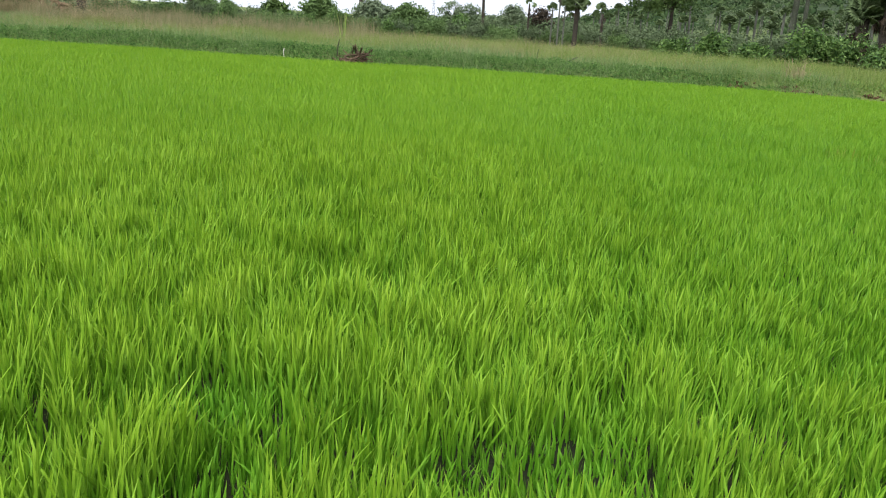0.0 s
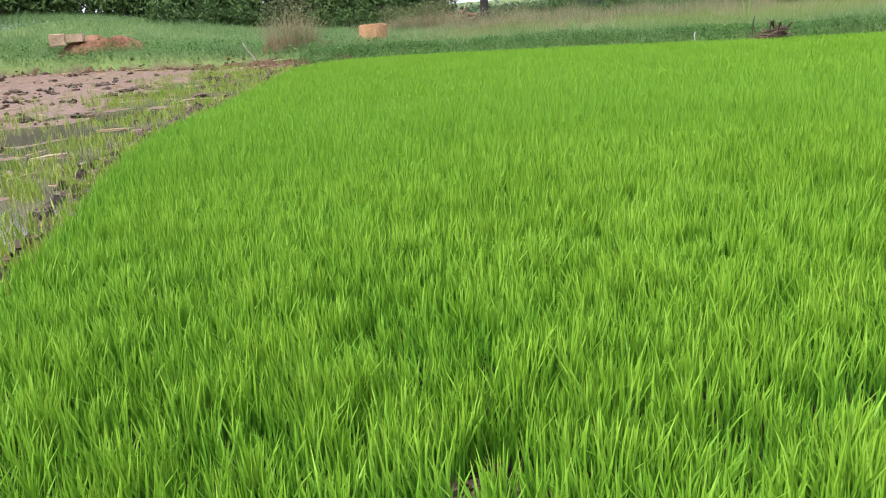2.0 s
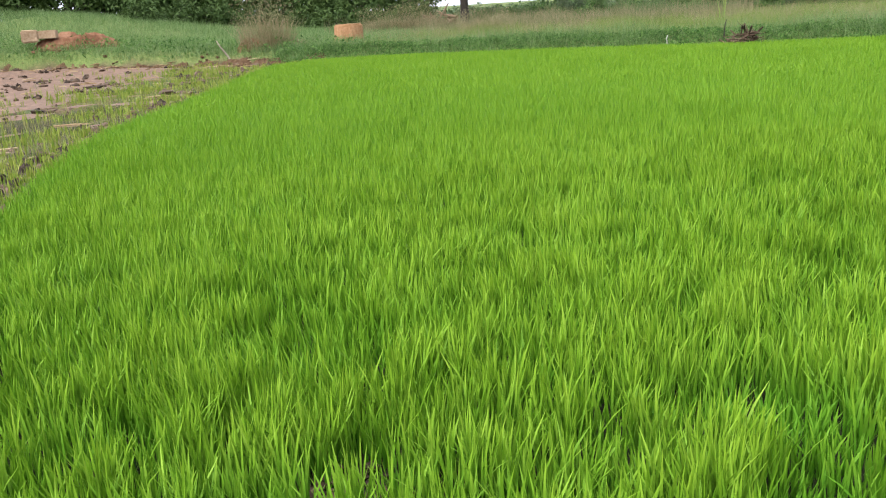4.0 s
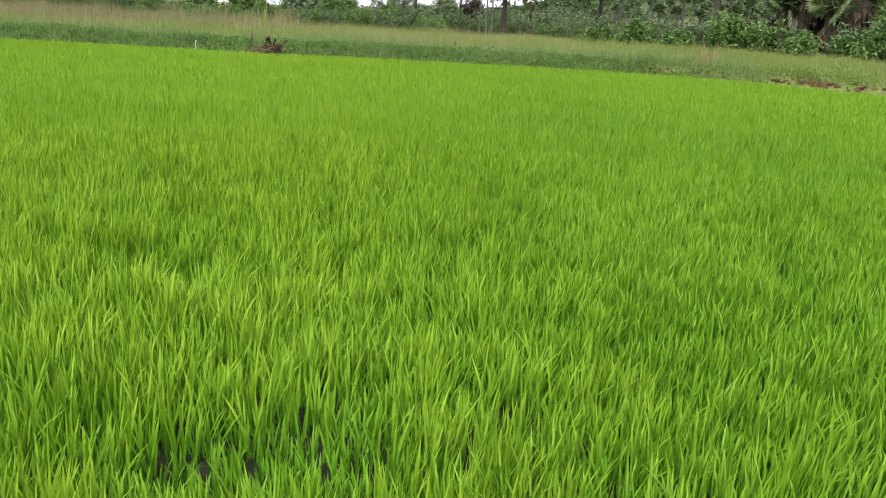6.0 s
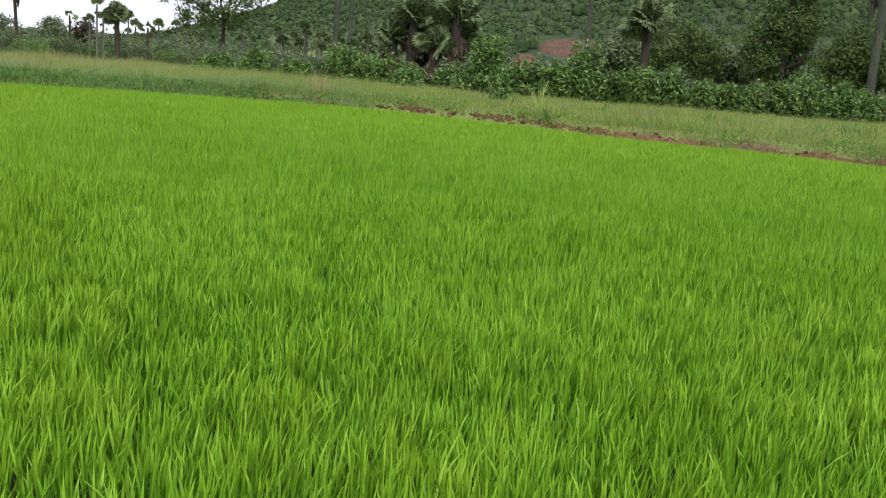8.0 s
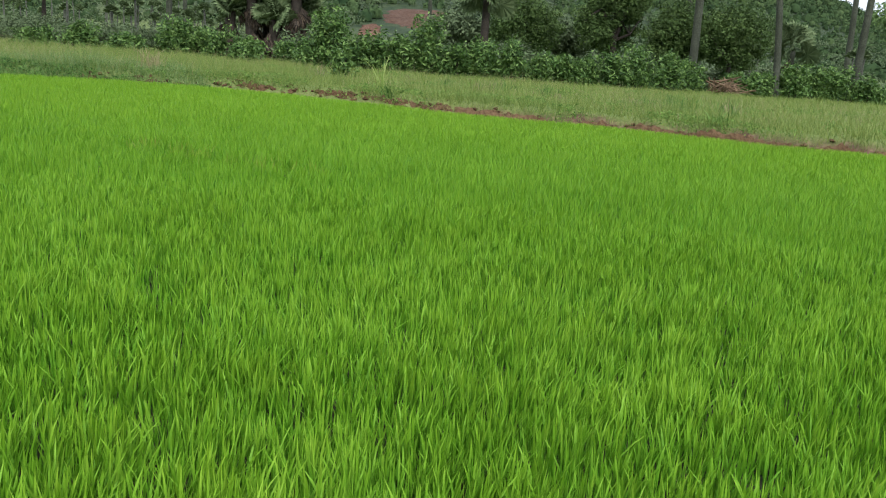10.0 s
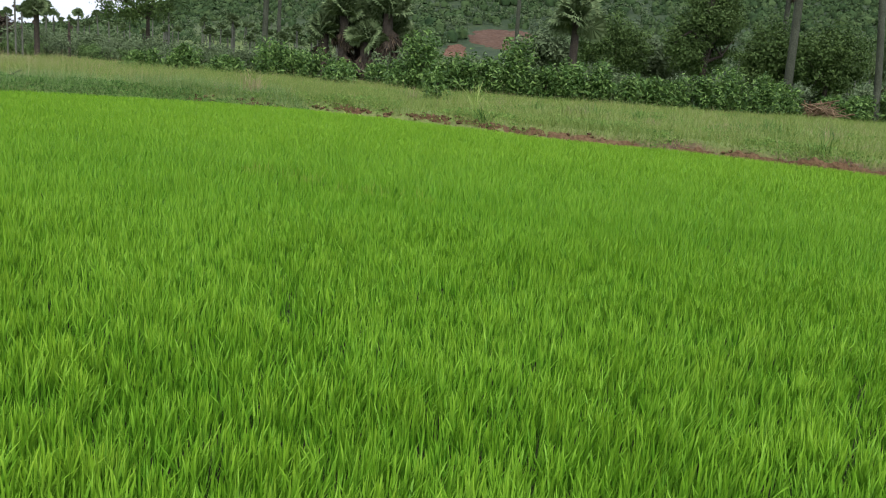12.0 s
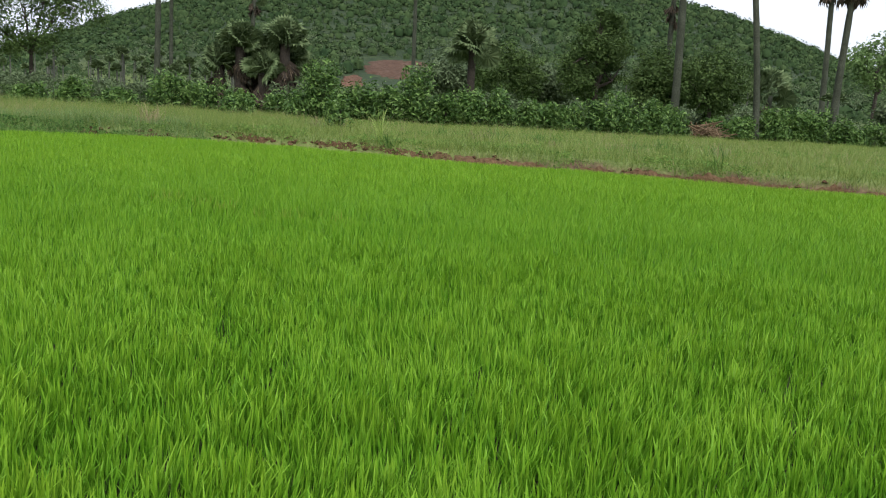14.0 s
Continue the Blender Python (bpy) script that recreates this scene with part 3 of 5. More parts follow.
# ---- trees, palms and bushes ----
def crown_leaves(lobes, count, size, slim=0.5, clump=26, wild=0.14):
    """Leaves on many small clumps around lobes (x, y, z, rx, ry, rz): billowy, with an uneven outline and dark gaps."""
    lobes = np.asarray(lobes, float)
    vol = (lobes[:, 3] * lobes[:, 4] * lobes[:, 5]) ** 0.67
    n = max(8, count // clump)
    which = rng.choice(len(lobes), n, p=vol / vol.sum())
    d = unit(rng.normal(size=(n, 3)) + (0, 0, 0.15))
    c = lobes[which, :3] + d * rng.uniform(0.45, 1.28, (n, 1)) * lobes[which, 3:]
    big = lobes[which, 3:].mean(1) * rng.uniform(0.2, 0.55, n)
    c, big = np.repeat(c, clump, 0), np.repeat(big, clump)
    e = unit(rng.normal(size=c.shape) + (0, 0, 0.45))
    p = c + e * (big * rng.uniform(0.7, 1.15, len(c)))[:, None] * (1, 1, 0.85) + rng.normal(size=c.shape) * size * 0.6
    face = e + rng.normal(size=c.shape) * wild * 0.7 + (0, 0, 0.3)
    return leaves(p, face, 1.2 * size * rng.uniform(0.6, 1.3, len(p)), slim, 0.12)


def tree(x, y, high, lobes, label, count=5000, leaf=0.16, trunk=0.14, fork=0.4, material=None, bark=None, category="tree", name="tree", lean=(0.0, 0.0)):
    """A tree with tapered trunk, limbs and a crown of leaf sprays; lobes as fractions of its height."""
    top = thing(name, x, y, Z(x, y), label, category)
    lobes = [tuple(v * high for v in lobe) for lobe in lobes]
    split = np.array([lean[0], lean[1], high * fork])
    v, f = tube([(0, 0, -0.15), (lean[0] * 0.3, lean[1] * 0.3, split[2] * 0.35), (lean[0] * 0.8, lean[1] * 0.8, split[2] * 0.75), split], [trunk * 1.25, trunk, trunk * 0.85, trunk * 0.75], 8)
    stem = part("trunk", mesh_of("trunk", v, f, bark or M_WOODDARK, True), top)
    for lobe in lobes:
        end = np.array(lobe[:3])
        mid = split + (end - split) * 0.5 + rng.normal(size=3) * 0.06 * high + (0, 0, 0.03 * high)
        pieces = [tube([split - (0, 0, 0.05), mid, end], [trunk * 0.55, trunk * 0.33, trunk * 0.1], 6)]
        for _ in range(3):
            tip = end + rng.uniform(-0.8, 0.8, 3) * np.array(lobe[3:])
            pieces.append(tube([mid, (mid + tip) / 2 + (0, 0, 0.02 * high), tip], [trunk * 0.28, trunk * 0.16, trunk * 0.05], 5))
        part("limb", mesh_of("limb", *join(*pieces), bark or M_WOODDARK, True), stem)
    part("crown", mesh_of("crown", *crown_leaves(lobes, count, leaf, clump=26 if count < 9000 else 64), material or M_TREE), top)
    return top


ROUND = [(0, 0, 0.72, 0.26, 0.26, 0.26), (-0.17, 0.05, 0.6, 0.2, 0.2, 0.17), (0.18, -0.04, 0.62, 0.2, 0.2, 0.18), (0.04, 0.1, 0.86, 0.17, 0.17, 0.13)]
WIDE = [(0, 0, 0.72, 0.3, 0.3, 0.24), (-0.32, 0.05, 0.62, 0.25, 0.22, 0.2), (0.32, -0.05, 0.62, 0.26, 0.22, 0.2), (-0.12, 0, 0.45, 0.22, 0.2, 0.16), (0.16, 0, 0.42, 0.22, 0.2, 0.16)]
OPEN = [(-0.05, 0, 0.8, 0.2, 0.2, 0.16), (-0.3, 0.05, 0.68, 0.18, 0.18, 0.12), (0.27, 0, 0.72, 0.2, 0.18, 0.13), (0.1, 0.05, 0.55, 0.16, 0.16, 0.1), (-0.16, 0, 0.5, 0.15, 0.15, 0.1)]
TALL = [(0, 0, 0.45, 0.24, 0.24, 0.28), (-0.2, 0, 0.3, 0.2, 0.2, 0.22), (0.2, 0, 0.32, 0.2, 0.2, 0.24), (0.02, 0, 0.75, 0.24, 0.24, 0.22), (-0.12, 0, 0.62, 0.2, 0.2, 0.18)]


def bush(x, y, wide, high, label, material=None, leaf=0.16, count=1500, name="bush", slim=0.4):
    """A leafy bush: stems and several overlapping lobes that reach the ground."""
    top = thing(name, x, y, Z(x, y), label, "bush")
    lobes, stems = [], []
    for k in range(11):
        a = rng.uniform(0, 2 * np.pi)
        d = wide * rng.uniform(0.1, 0.85)
        hz = high * rng.uniform(0.25, 0.85) * (1 - 0.25 * d / wide)
        lobes.append((d * math.cos(a), d * math.sin(a) * 0.7, hz, wide * rng.uniform(0.16, 0.34), wide * rng.uniform(0.16, 0.34), min(hz, high - hz + 0.12) * rng.uniform(0.6, 1.2)))
        stems.append(tube([(0.1 * math.cos(a), 0.1 * math.sin(a), -0.1), (d * 0.5 * math.cos(a), d * 0.5 * math.sin(a), hz * 0.6), (d * math.cos(a), d * math.sin(a) * 0.7, hz)], [0.03, 0.02, 0.008], 5))
    lobes.append((0, 0, high * 0.25, wide * 0.7, wide * 0.5, high * 0.22))
    v, f = join(*stems)
    part("woody_base", mesh_of("woody_base", v, f, M_WOODDARK), top)
    part("foliage", mesh_of("foliage", *crown_leaves(lobes, count, leaf, slim, 14, 0.3), material or M_BUSH), top)
    return top


def fan(size, ribs=21, droop=0.35, stalk=0.9, spread=250):
    """One fan frond of a palmyra, its stalk along +x from the origin."""
    v, f = [], []

    def add(a, b, c):
        f.append((len(v), len(v) + 1, len(v) + 2))
        v.extend((a, b, c))

    s = size * stalk
    w = size * 0.025
    add((0, -w, 0), (0, w, 0), (s, 0, 0.03 * size))
    add((0, 0, w), (0, 0, -w), (s, 0, 0.03 * size))
    for k in range(ribs):
        a = radians(spread * (k / (ribs - 1) - 0.5))
        b = radians(spread / (ribs - 1) * 0.6)
        long = size * (0.95 - 0.3 * abs(k - (ribs - 1) / 2) / ribs) * rng.uniform(0.9, 1.1)
        mid = 0.74 * long
        lift = 0.06 * size * (1 if k % 2 else -1)
        p = lambda r, q, z: (s + r * math.cos(q), r * math.sin(q), z)
        z0, z1 = 0.03 * size, -droop * size * rng.uniform(0.5, 1.3)
        add((s, 0, z0), p(mid, a - b, z0 + lift * 0.5), p(mid, a + b, z0 - lift * 0.5))
        add(p(mid, a - b, z0 + lift * 0.5), p(long, a, z1), p(mid, a + b, z0 - lift * 0.5))
    return np.array(v), np.array(f)


FROND = mesh_of("frond", *fan(1.0, 21, 0.18), M_PALM)
FROND_DRY = mesh_of("dry_frond", *fan(1.1, 13, 0.12, 0.6, 62), M_PALM_DRY)


def palm_trunk(top, high, r0, r1, lean, material=None):
    pts, rad = [], []
    for k in range(11):
        t = k / 10
        pts.append((lean[0] * t ** 1.3, lean[1] * t ** 1.3, -0.2 + (high + 0.2) * t))
        rad.append(r1 + (r0 - r1) * (1 - t) ** 1.2 + (0.12 * r0 if k == 0 else 0))
    v, f = tube(pts, rad, 10, 0.05)
    part("trunk", mesh_of("trunk", v, f, material or M_BARK, True), top)
    return pts[-1]


def palm(x, y, high, label, r0=0.22, r1=0.15, head=1.2, fronds=26, dry=8, lean=(0.0, 0.0), name="palm_tree", bark=None, low=-25, skirt=0.0):
    """A fan palm: tapered trunk, each frond a part, dry ones hanging below."""
    top = thing(name, x, y, Z(x, y), label, "palm tree")
    tip = Vector(palm_trunk(top, high, r0, r1, lean, bark))
    for k in range(fronds):
        up = low + (85 - low) * ((k + 0.5) / fronds) ** 0.9
        ob = part("frond", FROND, top)
        ob.matrix_basis = Matrix.Translation(tip) @ pose(0, 0, 0, 0, -up + rng.uniform(-16, 16), 137.5 * k + rng.uniform(-20, 20)) @ pose(0, 0, 0, rng.uniform(-85, 85)) @ Matrix.Scale(head * rng.uniform(0.42, 0.72), 4)
    for k in range(dry):
        ob = part("dry_frond", FROND_DRY, top, "brown dry hanging frond")
        ob.matrix_basis = Matrix.Translation(tip - Vector((0, 0, rng.uniform(0.0, 0.5 + skirt)))) @ pose(0, 0, 0, 0, rng.uniform(48, 86), 360 * k / max(dry, 1) + rng.uniform(-20, 20)) @ pose(0, 0, 0, rng.uniform(-50, 50)) @ Matrix.Scale(head * rng.uniform(0.5, 0.85) * (1.0 if skirt else 0.7), 4)
    return top


# hill woods, one crown after another
def sprays(centre, size, count, leaf, tilt, squash=0.85, lift=0.7):
    """Three-cornered leaf sprays over the shells of many crowns."""
    d = unit(rng.normal(size=(len(centre) * count, 3)) + (0, 0, 0.35))
    big = np.repeat(size, count)[:, None]
    p = np.repeat(centre, count, 0) + big * (d * rng.uniform(0.72, 1.08, (len(d), 1)) * (1, 1, squash) + (0, 0, lift))
    nor = unit(d + rng.normal(size=d.shape) * tilt)
    a = unit(np.cross(nor, unit(rng.normal(size=d.shape))))
    b = np.cross(nor, a)
    long = np.repeat(leaf, count)[:, None] * rng.uniform(0.6, 1.3, (len(d), 1))
    v = np.stack([p + a * long, p - a * long * 0.5 + b * long * 0.8, p - a * long * 0.5 - b * long * 0.8], 1)
    return v.reshape(-1, 3), np.arange(len(d) * 3).reshape(-1, 3)


def billows(centre, size, rings=3, sides=6):
    """Rounded, uneven crown bodies, one for each place."""
    a = np.linspace(0.0, 0.72 * np.pi, rings + 1)
    b = np.arange(sides) * 2 * np.pi / sides
    aa, bb = np.repeat(a, sides), np.tile(b, rings + 1)
    d = np.stack([np.sin(aa) * np.cos(bb), np.sin(aa) * np.sin(bb), np.cos(aa)], 1)
    wob = rng.uniform(0.65, 1.2, (len(centre), len(d), 1))
    v = centre[:, None] + size[:, None, None] * (d[None] * wob * (1, 1, 0.9) + (0, 0, 0.62))
    f = [(k * sides + j, (k + 1) * sides + j, (k + 1) * sides + (j + 1) % sides, k * sides + (j + 1) % sides) for k in range(rings) for j in range(sides)]
    return v.reshape(-1, 3), ((np.arange(len(centre)) * len(d))[:, None, None] + np.array(f)[None]).reshape(-1, 4)


def off_patch(x, y):
    """True away from the two tilled patches at the foot of the hill."""
    c, d = math.cos(radians(34.8)), math.sin(radians(34.8))
    ok = np.full(np.shape(x), True)
    for px, py, wide, deep in ((88.4, 122.4, 6.8, 15), (70.2, 108.8, 2.4, 13)):
        u, v = (x - px) * c - (y - py) * d, (x - px) * d + (y - py) * c
        ok &= (np.abs(u) > wide) | (np.abs(v) > deep)
    return ok


def hill_woods():
    """Crowns of the hillside forest."""
    n = 14500
    az, r = np.radians(rng.uniform(3, 76, n)), 125 + 315 * rng.random(n) ** 0.7
    x, y = r * np.sin(az), r * np.cos(az)
    keep = off_patch(x, y) & (hill_height(x, y) > 0.6) & ((np.abs(np.degrees(az) - 35.6) > 2.8) | (r > 142))
    x, y, r = x[keep], y[keep], r[keep]
    size = (0.65 + 1.15 * rng.random(len(x)) ** 1.8) * (0.7 + 0.7 * vnoise(x, y, 26, 9)) * (0.7 + r / 700)
    base = np.stack([x, y, land(x, y) - 0.1], 1)
    v, f = sprays(base, size, 15, 0.1 + 0.15 * size, 0.35, 0.8)
    v2, f2 = billows(base, size * 0.78, 2, 6)
    me = mesh_of("hill_woods", np.concatenate([v, v2]), [f, f2 + len(v)], M_HILLTREE, True)
    tagged(new("hill_woods", me), "dense green scrub forest covering the hillside", "woods", kind="stuff")


hill_woods()


def tilled(x0, y0, wide, deep, turn, name_label, material):
    """A patch of bare tilled soil lying on the slope."""
    n = 44
    gx, gy = np.meshgrid(np.linspace(-wide, wide, n) * 1.15, np.linspace(-deep, deep, n) * 1.15)
    ca, sa = math.cos(radians(turn)), math.sin(radians(turn))
    x, y = x0 + gx * ca - gy * sa, y0 + gx * sa + gy * ca
    d = ((gx / wide) ** 4 + (gy / deep) ** 4) ** 0.25 + 0.6 * (fractal(x, y, 2.4, 13) - 0.5)
    z = land(x, y) + 0.22 - 1.2 * step(0.8, 1.15, d) + 0.1 * np.sin(gy * 2.2 + gx * 0.3) + 0.2 * (vnoise(x, y, 0.8, 14) - 0.5)
    i = (np.arange(n - 1)[:, None] * n + np.arange(n - 1)[None]).ravel()
    tagged(new("tilled_field", mesh_of("tilled_field", np.stack([x, y, z], -1).reshape(-1, 3), np.stack([i, i + 1, i + n + 1, i + n], 1), material, True)), name_label, "field", kind="structure")


tilled(88.4, 122.4, 5.9, 13, -35.8, "bare tilled reddish soil at the foot of the hill", M_TILLED)
tilled(70.2, 108.8, 1.7, 11.5, -32.8, "small bare patch of orange-red soil below the hill", M_ORANGE)


# ---- trees beyond the right-hand bank ----
TALLPALM = "tall palmyra palm with a bare grey trunk behind the bushes"
palm(19.9, 51.5, 10.5, TALLPALM, 0.18, 0.15, 2.6, lean=(0.15, 0))
palm(26.1, 65.3, 12.5, TALLPALM, 0.15, 0.13, 2.6)
palm(42.5, 56.2, 13.5, TALLPALM, 0.18, 0.14, 2.8, lean=(-0.2, 0.1))
palm(41.1, 29.6, 13.0, "tall palmyra palm with a thick grey trunk rising from the bushes", 0.24, 0.17, 2.8, lean=(-0.2, 0.3))
palm(45.3, 27.0, 13.0, "tall palmyra palm with a straight grey trunk", 0.19, 0.15, 2.8, lean=(-0.9, 1.4))
palm(51.6, 25.9, 9.9, "leaning palmyra palm with dark drooping crown", 0.25, 0.17, 2.0, lean=(0.1, -0.2))
palm(76.1, 39.5, 13.9, "palmyra palm with dark drooping crown far behind the bushes", 0.27, 0.22, 2.3, lean=(-0.3, 0.4))
palm(50.3, 37.4, 9.3, "old palmyra palm with a skirt of brown dead fronds", 0.2, 0.16, 1.0, 12, 18, skirt=0.7)
palm(26.2, 52.1, 7.0, "old palmyra palm with a skirt of brown dead fronds", 0.15, 0.13, 1.0, 10, 18, lean=(0.2, -0.1))
palm(30.6, 35.0, 3.9, "short fan palm with spreading fronds and a dark trunk", 0.24, 0.2, 1.35, 56, 0, bark=M_WOODDARK, low=-15)
palm(54.1, 31.7, 2.9, "small fan palm among the bushes", 0.22, 0.2, 1.7, 18, 4, low=-20)
for x, y, h, s in ((21.4, 43.3, 3.4, 1.2), (23.5, 42.3, 3.7, 1.25), (22.6, 43.8, 3.0, 1.15), (24.4, 43.4, 2.7, 1.1), (22.3, 42.4, 2.1, 1.1), (20.6, 44.2, 2.4, 1.1)):
    palm(x, y, h, "bushy fan palm with a shaggy skirt of dead fronds", 0.3, 0.28, s, 56, 36, bark=M_WOODDARK, low=0, skirt=h * 0.55)

tree(44.3, 38.4, 7.8, [(0.1, 0, 0.82, 0.13, 0.13, 0.11), (-0.1, 0.02, 0.74, 0.12, 0.12, 0.1), (0.22, 0, 0.66, 0.11, 0.11, 0.1), (-0.2, 0, 0.6, 0.12, 0.12, 0.1), (0.02, -0.1, 0.62, 0.14, 0.14, 0.12), (0.16, 0, 0.5, 0.12, 0.12, 0.09), (-0.12, 0, 0.47, 0.11, 0.11, 0.08), (0.03, 0, 0.93, 0.08, 0.08, 0.06), (-0.24, 0, 0.38, 0.13, 0.12, 0.1), (0.1, 0.1, 0.34, 0.13, 0.12, 0.09), (-0.33, 0.05, 0.5, 0.1, 0.1, 0.08)], "dense dark green broadleaf tree behind the bushes", 22000, 0.17, 0.24, 0.35, M_DARK)
tree(41.3, 43.8, 5.2, WIDE, "dull dark green spreading tree behind the bushes", 13000, 0.17, 0.14, 0.3, M_DARK)
tree(46.3, 45.0, 4.2, WIDE, "grey-green spreading tree behind the bushes", 6000, 0.24, 0.13, 0.3, M_SCRUB)
tree(38.0, 46.5, 4.0, WIDE, "grey-green spreading tree behind the bushes", 6000, 0.24, 0.13, 0.3, M_SCRUB)
tree(44.5, 33.4, 5.2, [(0, 0, 0.72, 0.26, 0.26, 0.24), (-0.22, 0.05, 0.55, 0.2, 0.2, 0.2), (0.2, -0.05, 0.6, 0.2, 0.2, 0.2), (0, 0, 0.42, 0.26, 0.22, 0.16)], "dark green spreading tree behind the bushes", 14000, 0.16, 0.15, 0.35, M_DARK)
tree(46.4, 31.0, 5.2, WIDE, "dark green spreading tree behind the bushes", 14000, 0.16, 0.15, 0.35, M_DARK)
tree(100.6, 46.3, 11.0, OPEN, "distant open-crowned tree beside the hill", 4000, 0.4, 0.25)
tree(58.0, 25.0, 3.0, WIDE, "grey-green spreading tree at the end of the bushes", 5000, 0.24, 0.12, 0.3, M_SCRUB)
tree(15.0, 60.3, 9.0, [(-0.05, 0, 0.72, 0.26, 0.2, 0.22), (-0.33, 0, 0.55, 0.18, 0.18, 0.14), (0.28, 0, 0.66, 0.2, 0.18, 0.14), (0.05, 0, 0.42, 0.18, 0.16, 0.12), (-0.18, 0, 0.36, 0.15, 0.14, 0.1), (0.1, 0, 0.9, 0.2, 0.2, 0.1)],
     "large open-crowned tree with dull dark green leaves", 22000, 0.16, 0.15, 0.3, M_DARK)

VINES = "dense large-leaved green bush covered with creepers"
for x, y, w, h in ((9.4, 37.6, 0.9, 0.65), (11.4, 38.2, 1.1, 0.85), (13.4, 38.6, 1.0, 0.75), (15.4, 38.6, 1.4, 1.35), (17.0, 38.3, 1.3, 1.4), (18.4, 37.0, 0.9, 0.8), (17.2, 34.4, 0.8, 0.75), (20.6, 37.2, 1.0, 0.8), (21.8, 36.0, 0.9, 0.7)):
    bush(x, y, w * rng.uniform(0.75, 1.05), h * rng.uniform(0.75, 1.2), VINES, count=2600, leaf=0.17)
bush(19.6, 32.4, 1.2, 2.15, VINES, count=5200, leaf=0.16)
for x, y, w, h in ((21.2, 32.6, 1.0, 1.2), (22.2, 32.6, 1.1, 1.3), (23.1, 32.0, 1.2, 1.7), (24.4, 31.7, 1.2, 1.9), (25.8, 31.3, 1.2, 1.7), (27.1, 30.8, 1.2, 1.7), (28.4, 30.3, 1.2, 1.72), (30.1, 30.1, 1.2, 1.6), (31.7, 29.9, 1.1, 1.2), (32.7, 29.6, 1.1, 1.25), (33.9, 29.0, 1.2, 1.7), (35.1, 28.3, 1.3, 1.7), (37.2, 28.2, 1.4, 1.6), (39.2, 28.4, 1.3, 1.4)):
    bush(x, y, w * rng.uniform(0.75, 1.05), h * rng.uniform(0.7, 1.12), VINES, count=2900, leaf=0.19)
for x, y, w, h in ((42.8, 27.6, 1.2, 1.1), (44.0, 27.4, 1.1, 1.3), (46.0, 26.4, 1.3, 1.6), (48.0, 26.2, 1.3, 1.9), (49.6, 25.8, 1.3, 1.6), (51.3, 24.8, 1.4, 1.4), (53.6, 24.1, 1.5, 1.35), (56.1, 23.5, 1.6, 1.4), (58.6, 22.6, 1.6, 1.4)):
    bush(x, y, w, h * rng.uniform(0.75, 1.1), VINES, count=2600, leaf=0.2)
bush(15.6, 23.8, 0.5, 0.9, "small leafy shrub standing in the grass before the bushes", count=800, leaf=0.14)
for k in range(18):
    t = k / 17
    bush(22 + 38 * t + rng.uniform(-1, 1), 38 - 8 * t + rng.uniform(-1.5, 1.5), rng.uniform(1.4, 2.1), rng.uniform(1.0, 1.7), "grey-green scrub bush growing behind the hedge", M_SCRUB, 0.24, 1200)
for k in range(20):
    t = k / 19
    bush(8 + 24 * t + rng.uniform(-1, 1), 56 - 7 * t + rng.uniform(-2, 2), rng.uniform(1.3, 2.2), rng.uniform(0.7, 1.5), "grey-green scrub bush on the plain", M_SCRUB, 0.15, 2000)


def tuft(x, y, high, n, label, material, wide=0.12, blade=0.02, lean=0.4, name="grass_tuft"):
    top = thing(name, x, y, Z(x, y), label, "plant")
    r = np.stack([rng.normal(size=n) * wide * 0.3, rng.normal(size=n) * wide * 0.3, np.full(n, -0.05)], 1)
    v, f = blades(r, high * rng.uniform(0.5, 1.1, n), np.full(n, blade), rng.uniform(0, 2 * np.pi, n), lean * rng.uniform(0.2, 1.6, n), 4)
    tagged(part("leaf_clump", mesh_of("leaf_clump", v, f, material), top), kind="stuff")


tuft(13.2, 17.9, 1.0, 26, "tall pale spiky grass plant on the bank", M_CANE, 0.16, 0.018, 0.35)
tuft(17.3, 10.9, 0.5, 26, "tuft of coarse dark green grass on the bank", M_WEED, 0.25, 0.02, 0.7)
tuft(13.0, 17.2, 0.5, 30, "tuft of coarse dark green grass on the bank", M_WEED, 0.25, 0.018, 0.7)
tuft(9.3, 23.3, 0.75, 60, "bushy tuft of brownish grass on the bank", M_DRY, 0.5, 0.015, 0.4)
for k in range(26):
    b = rng.uniform(0, 1)
    tuft(10.5 + 9.5 * b + rng.uniform(0.3, 6), 22.5 - 12.5 * b + rng.uniform(0, 4), rng.uniform(0.3, 0.62), int(rng.uniform(24, 50)), ("tuft of coarse dark green grass on the bank", "clump of tall light green grass on the bank", "tuft of reddish brown dry stalks on the bank")[k % 3], (M_WEED, M_GRASS, M_STALK)[k % 3], rng.uniform(0.3, 0.7), 0.014, 0.5)
tuft(-3.9, 31.6, 1.2, 9, "slender yellow-green cane standing alone in the grass", M_CANE, 0.12, 0.04, 0.12, "cane")


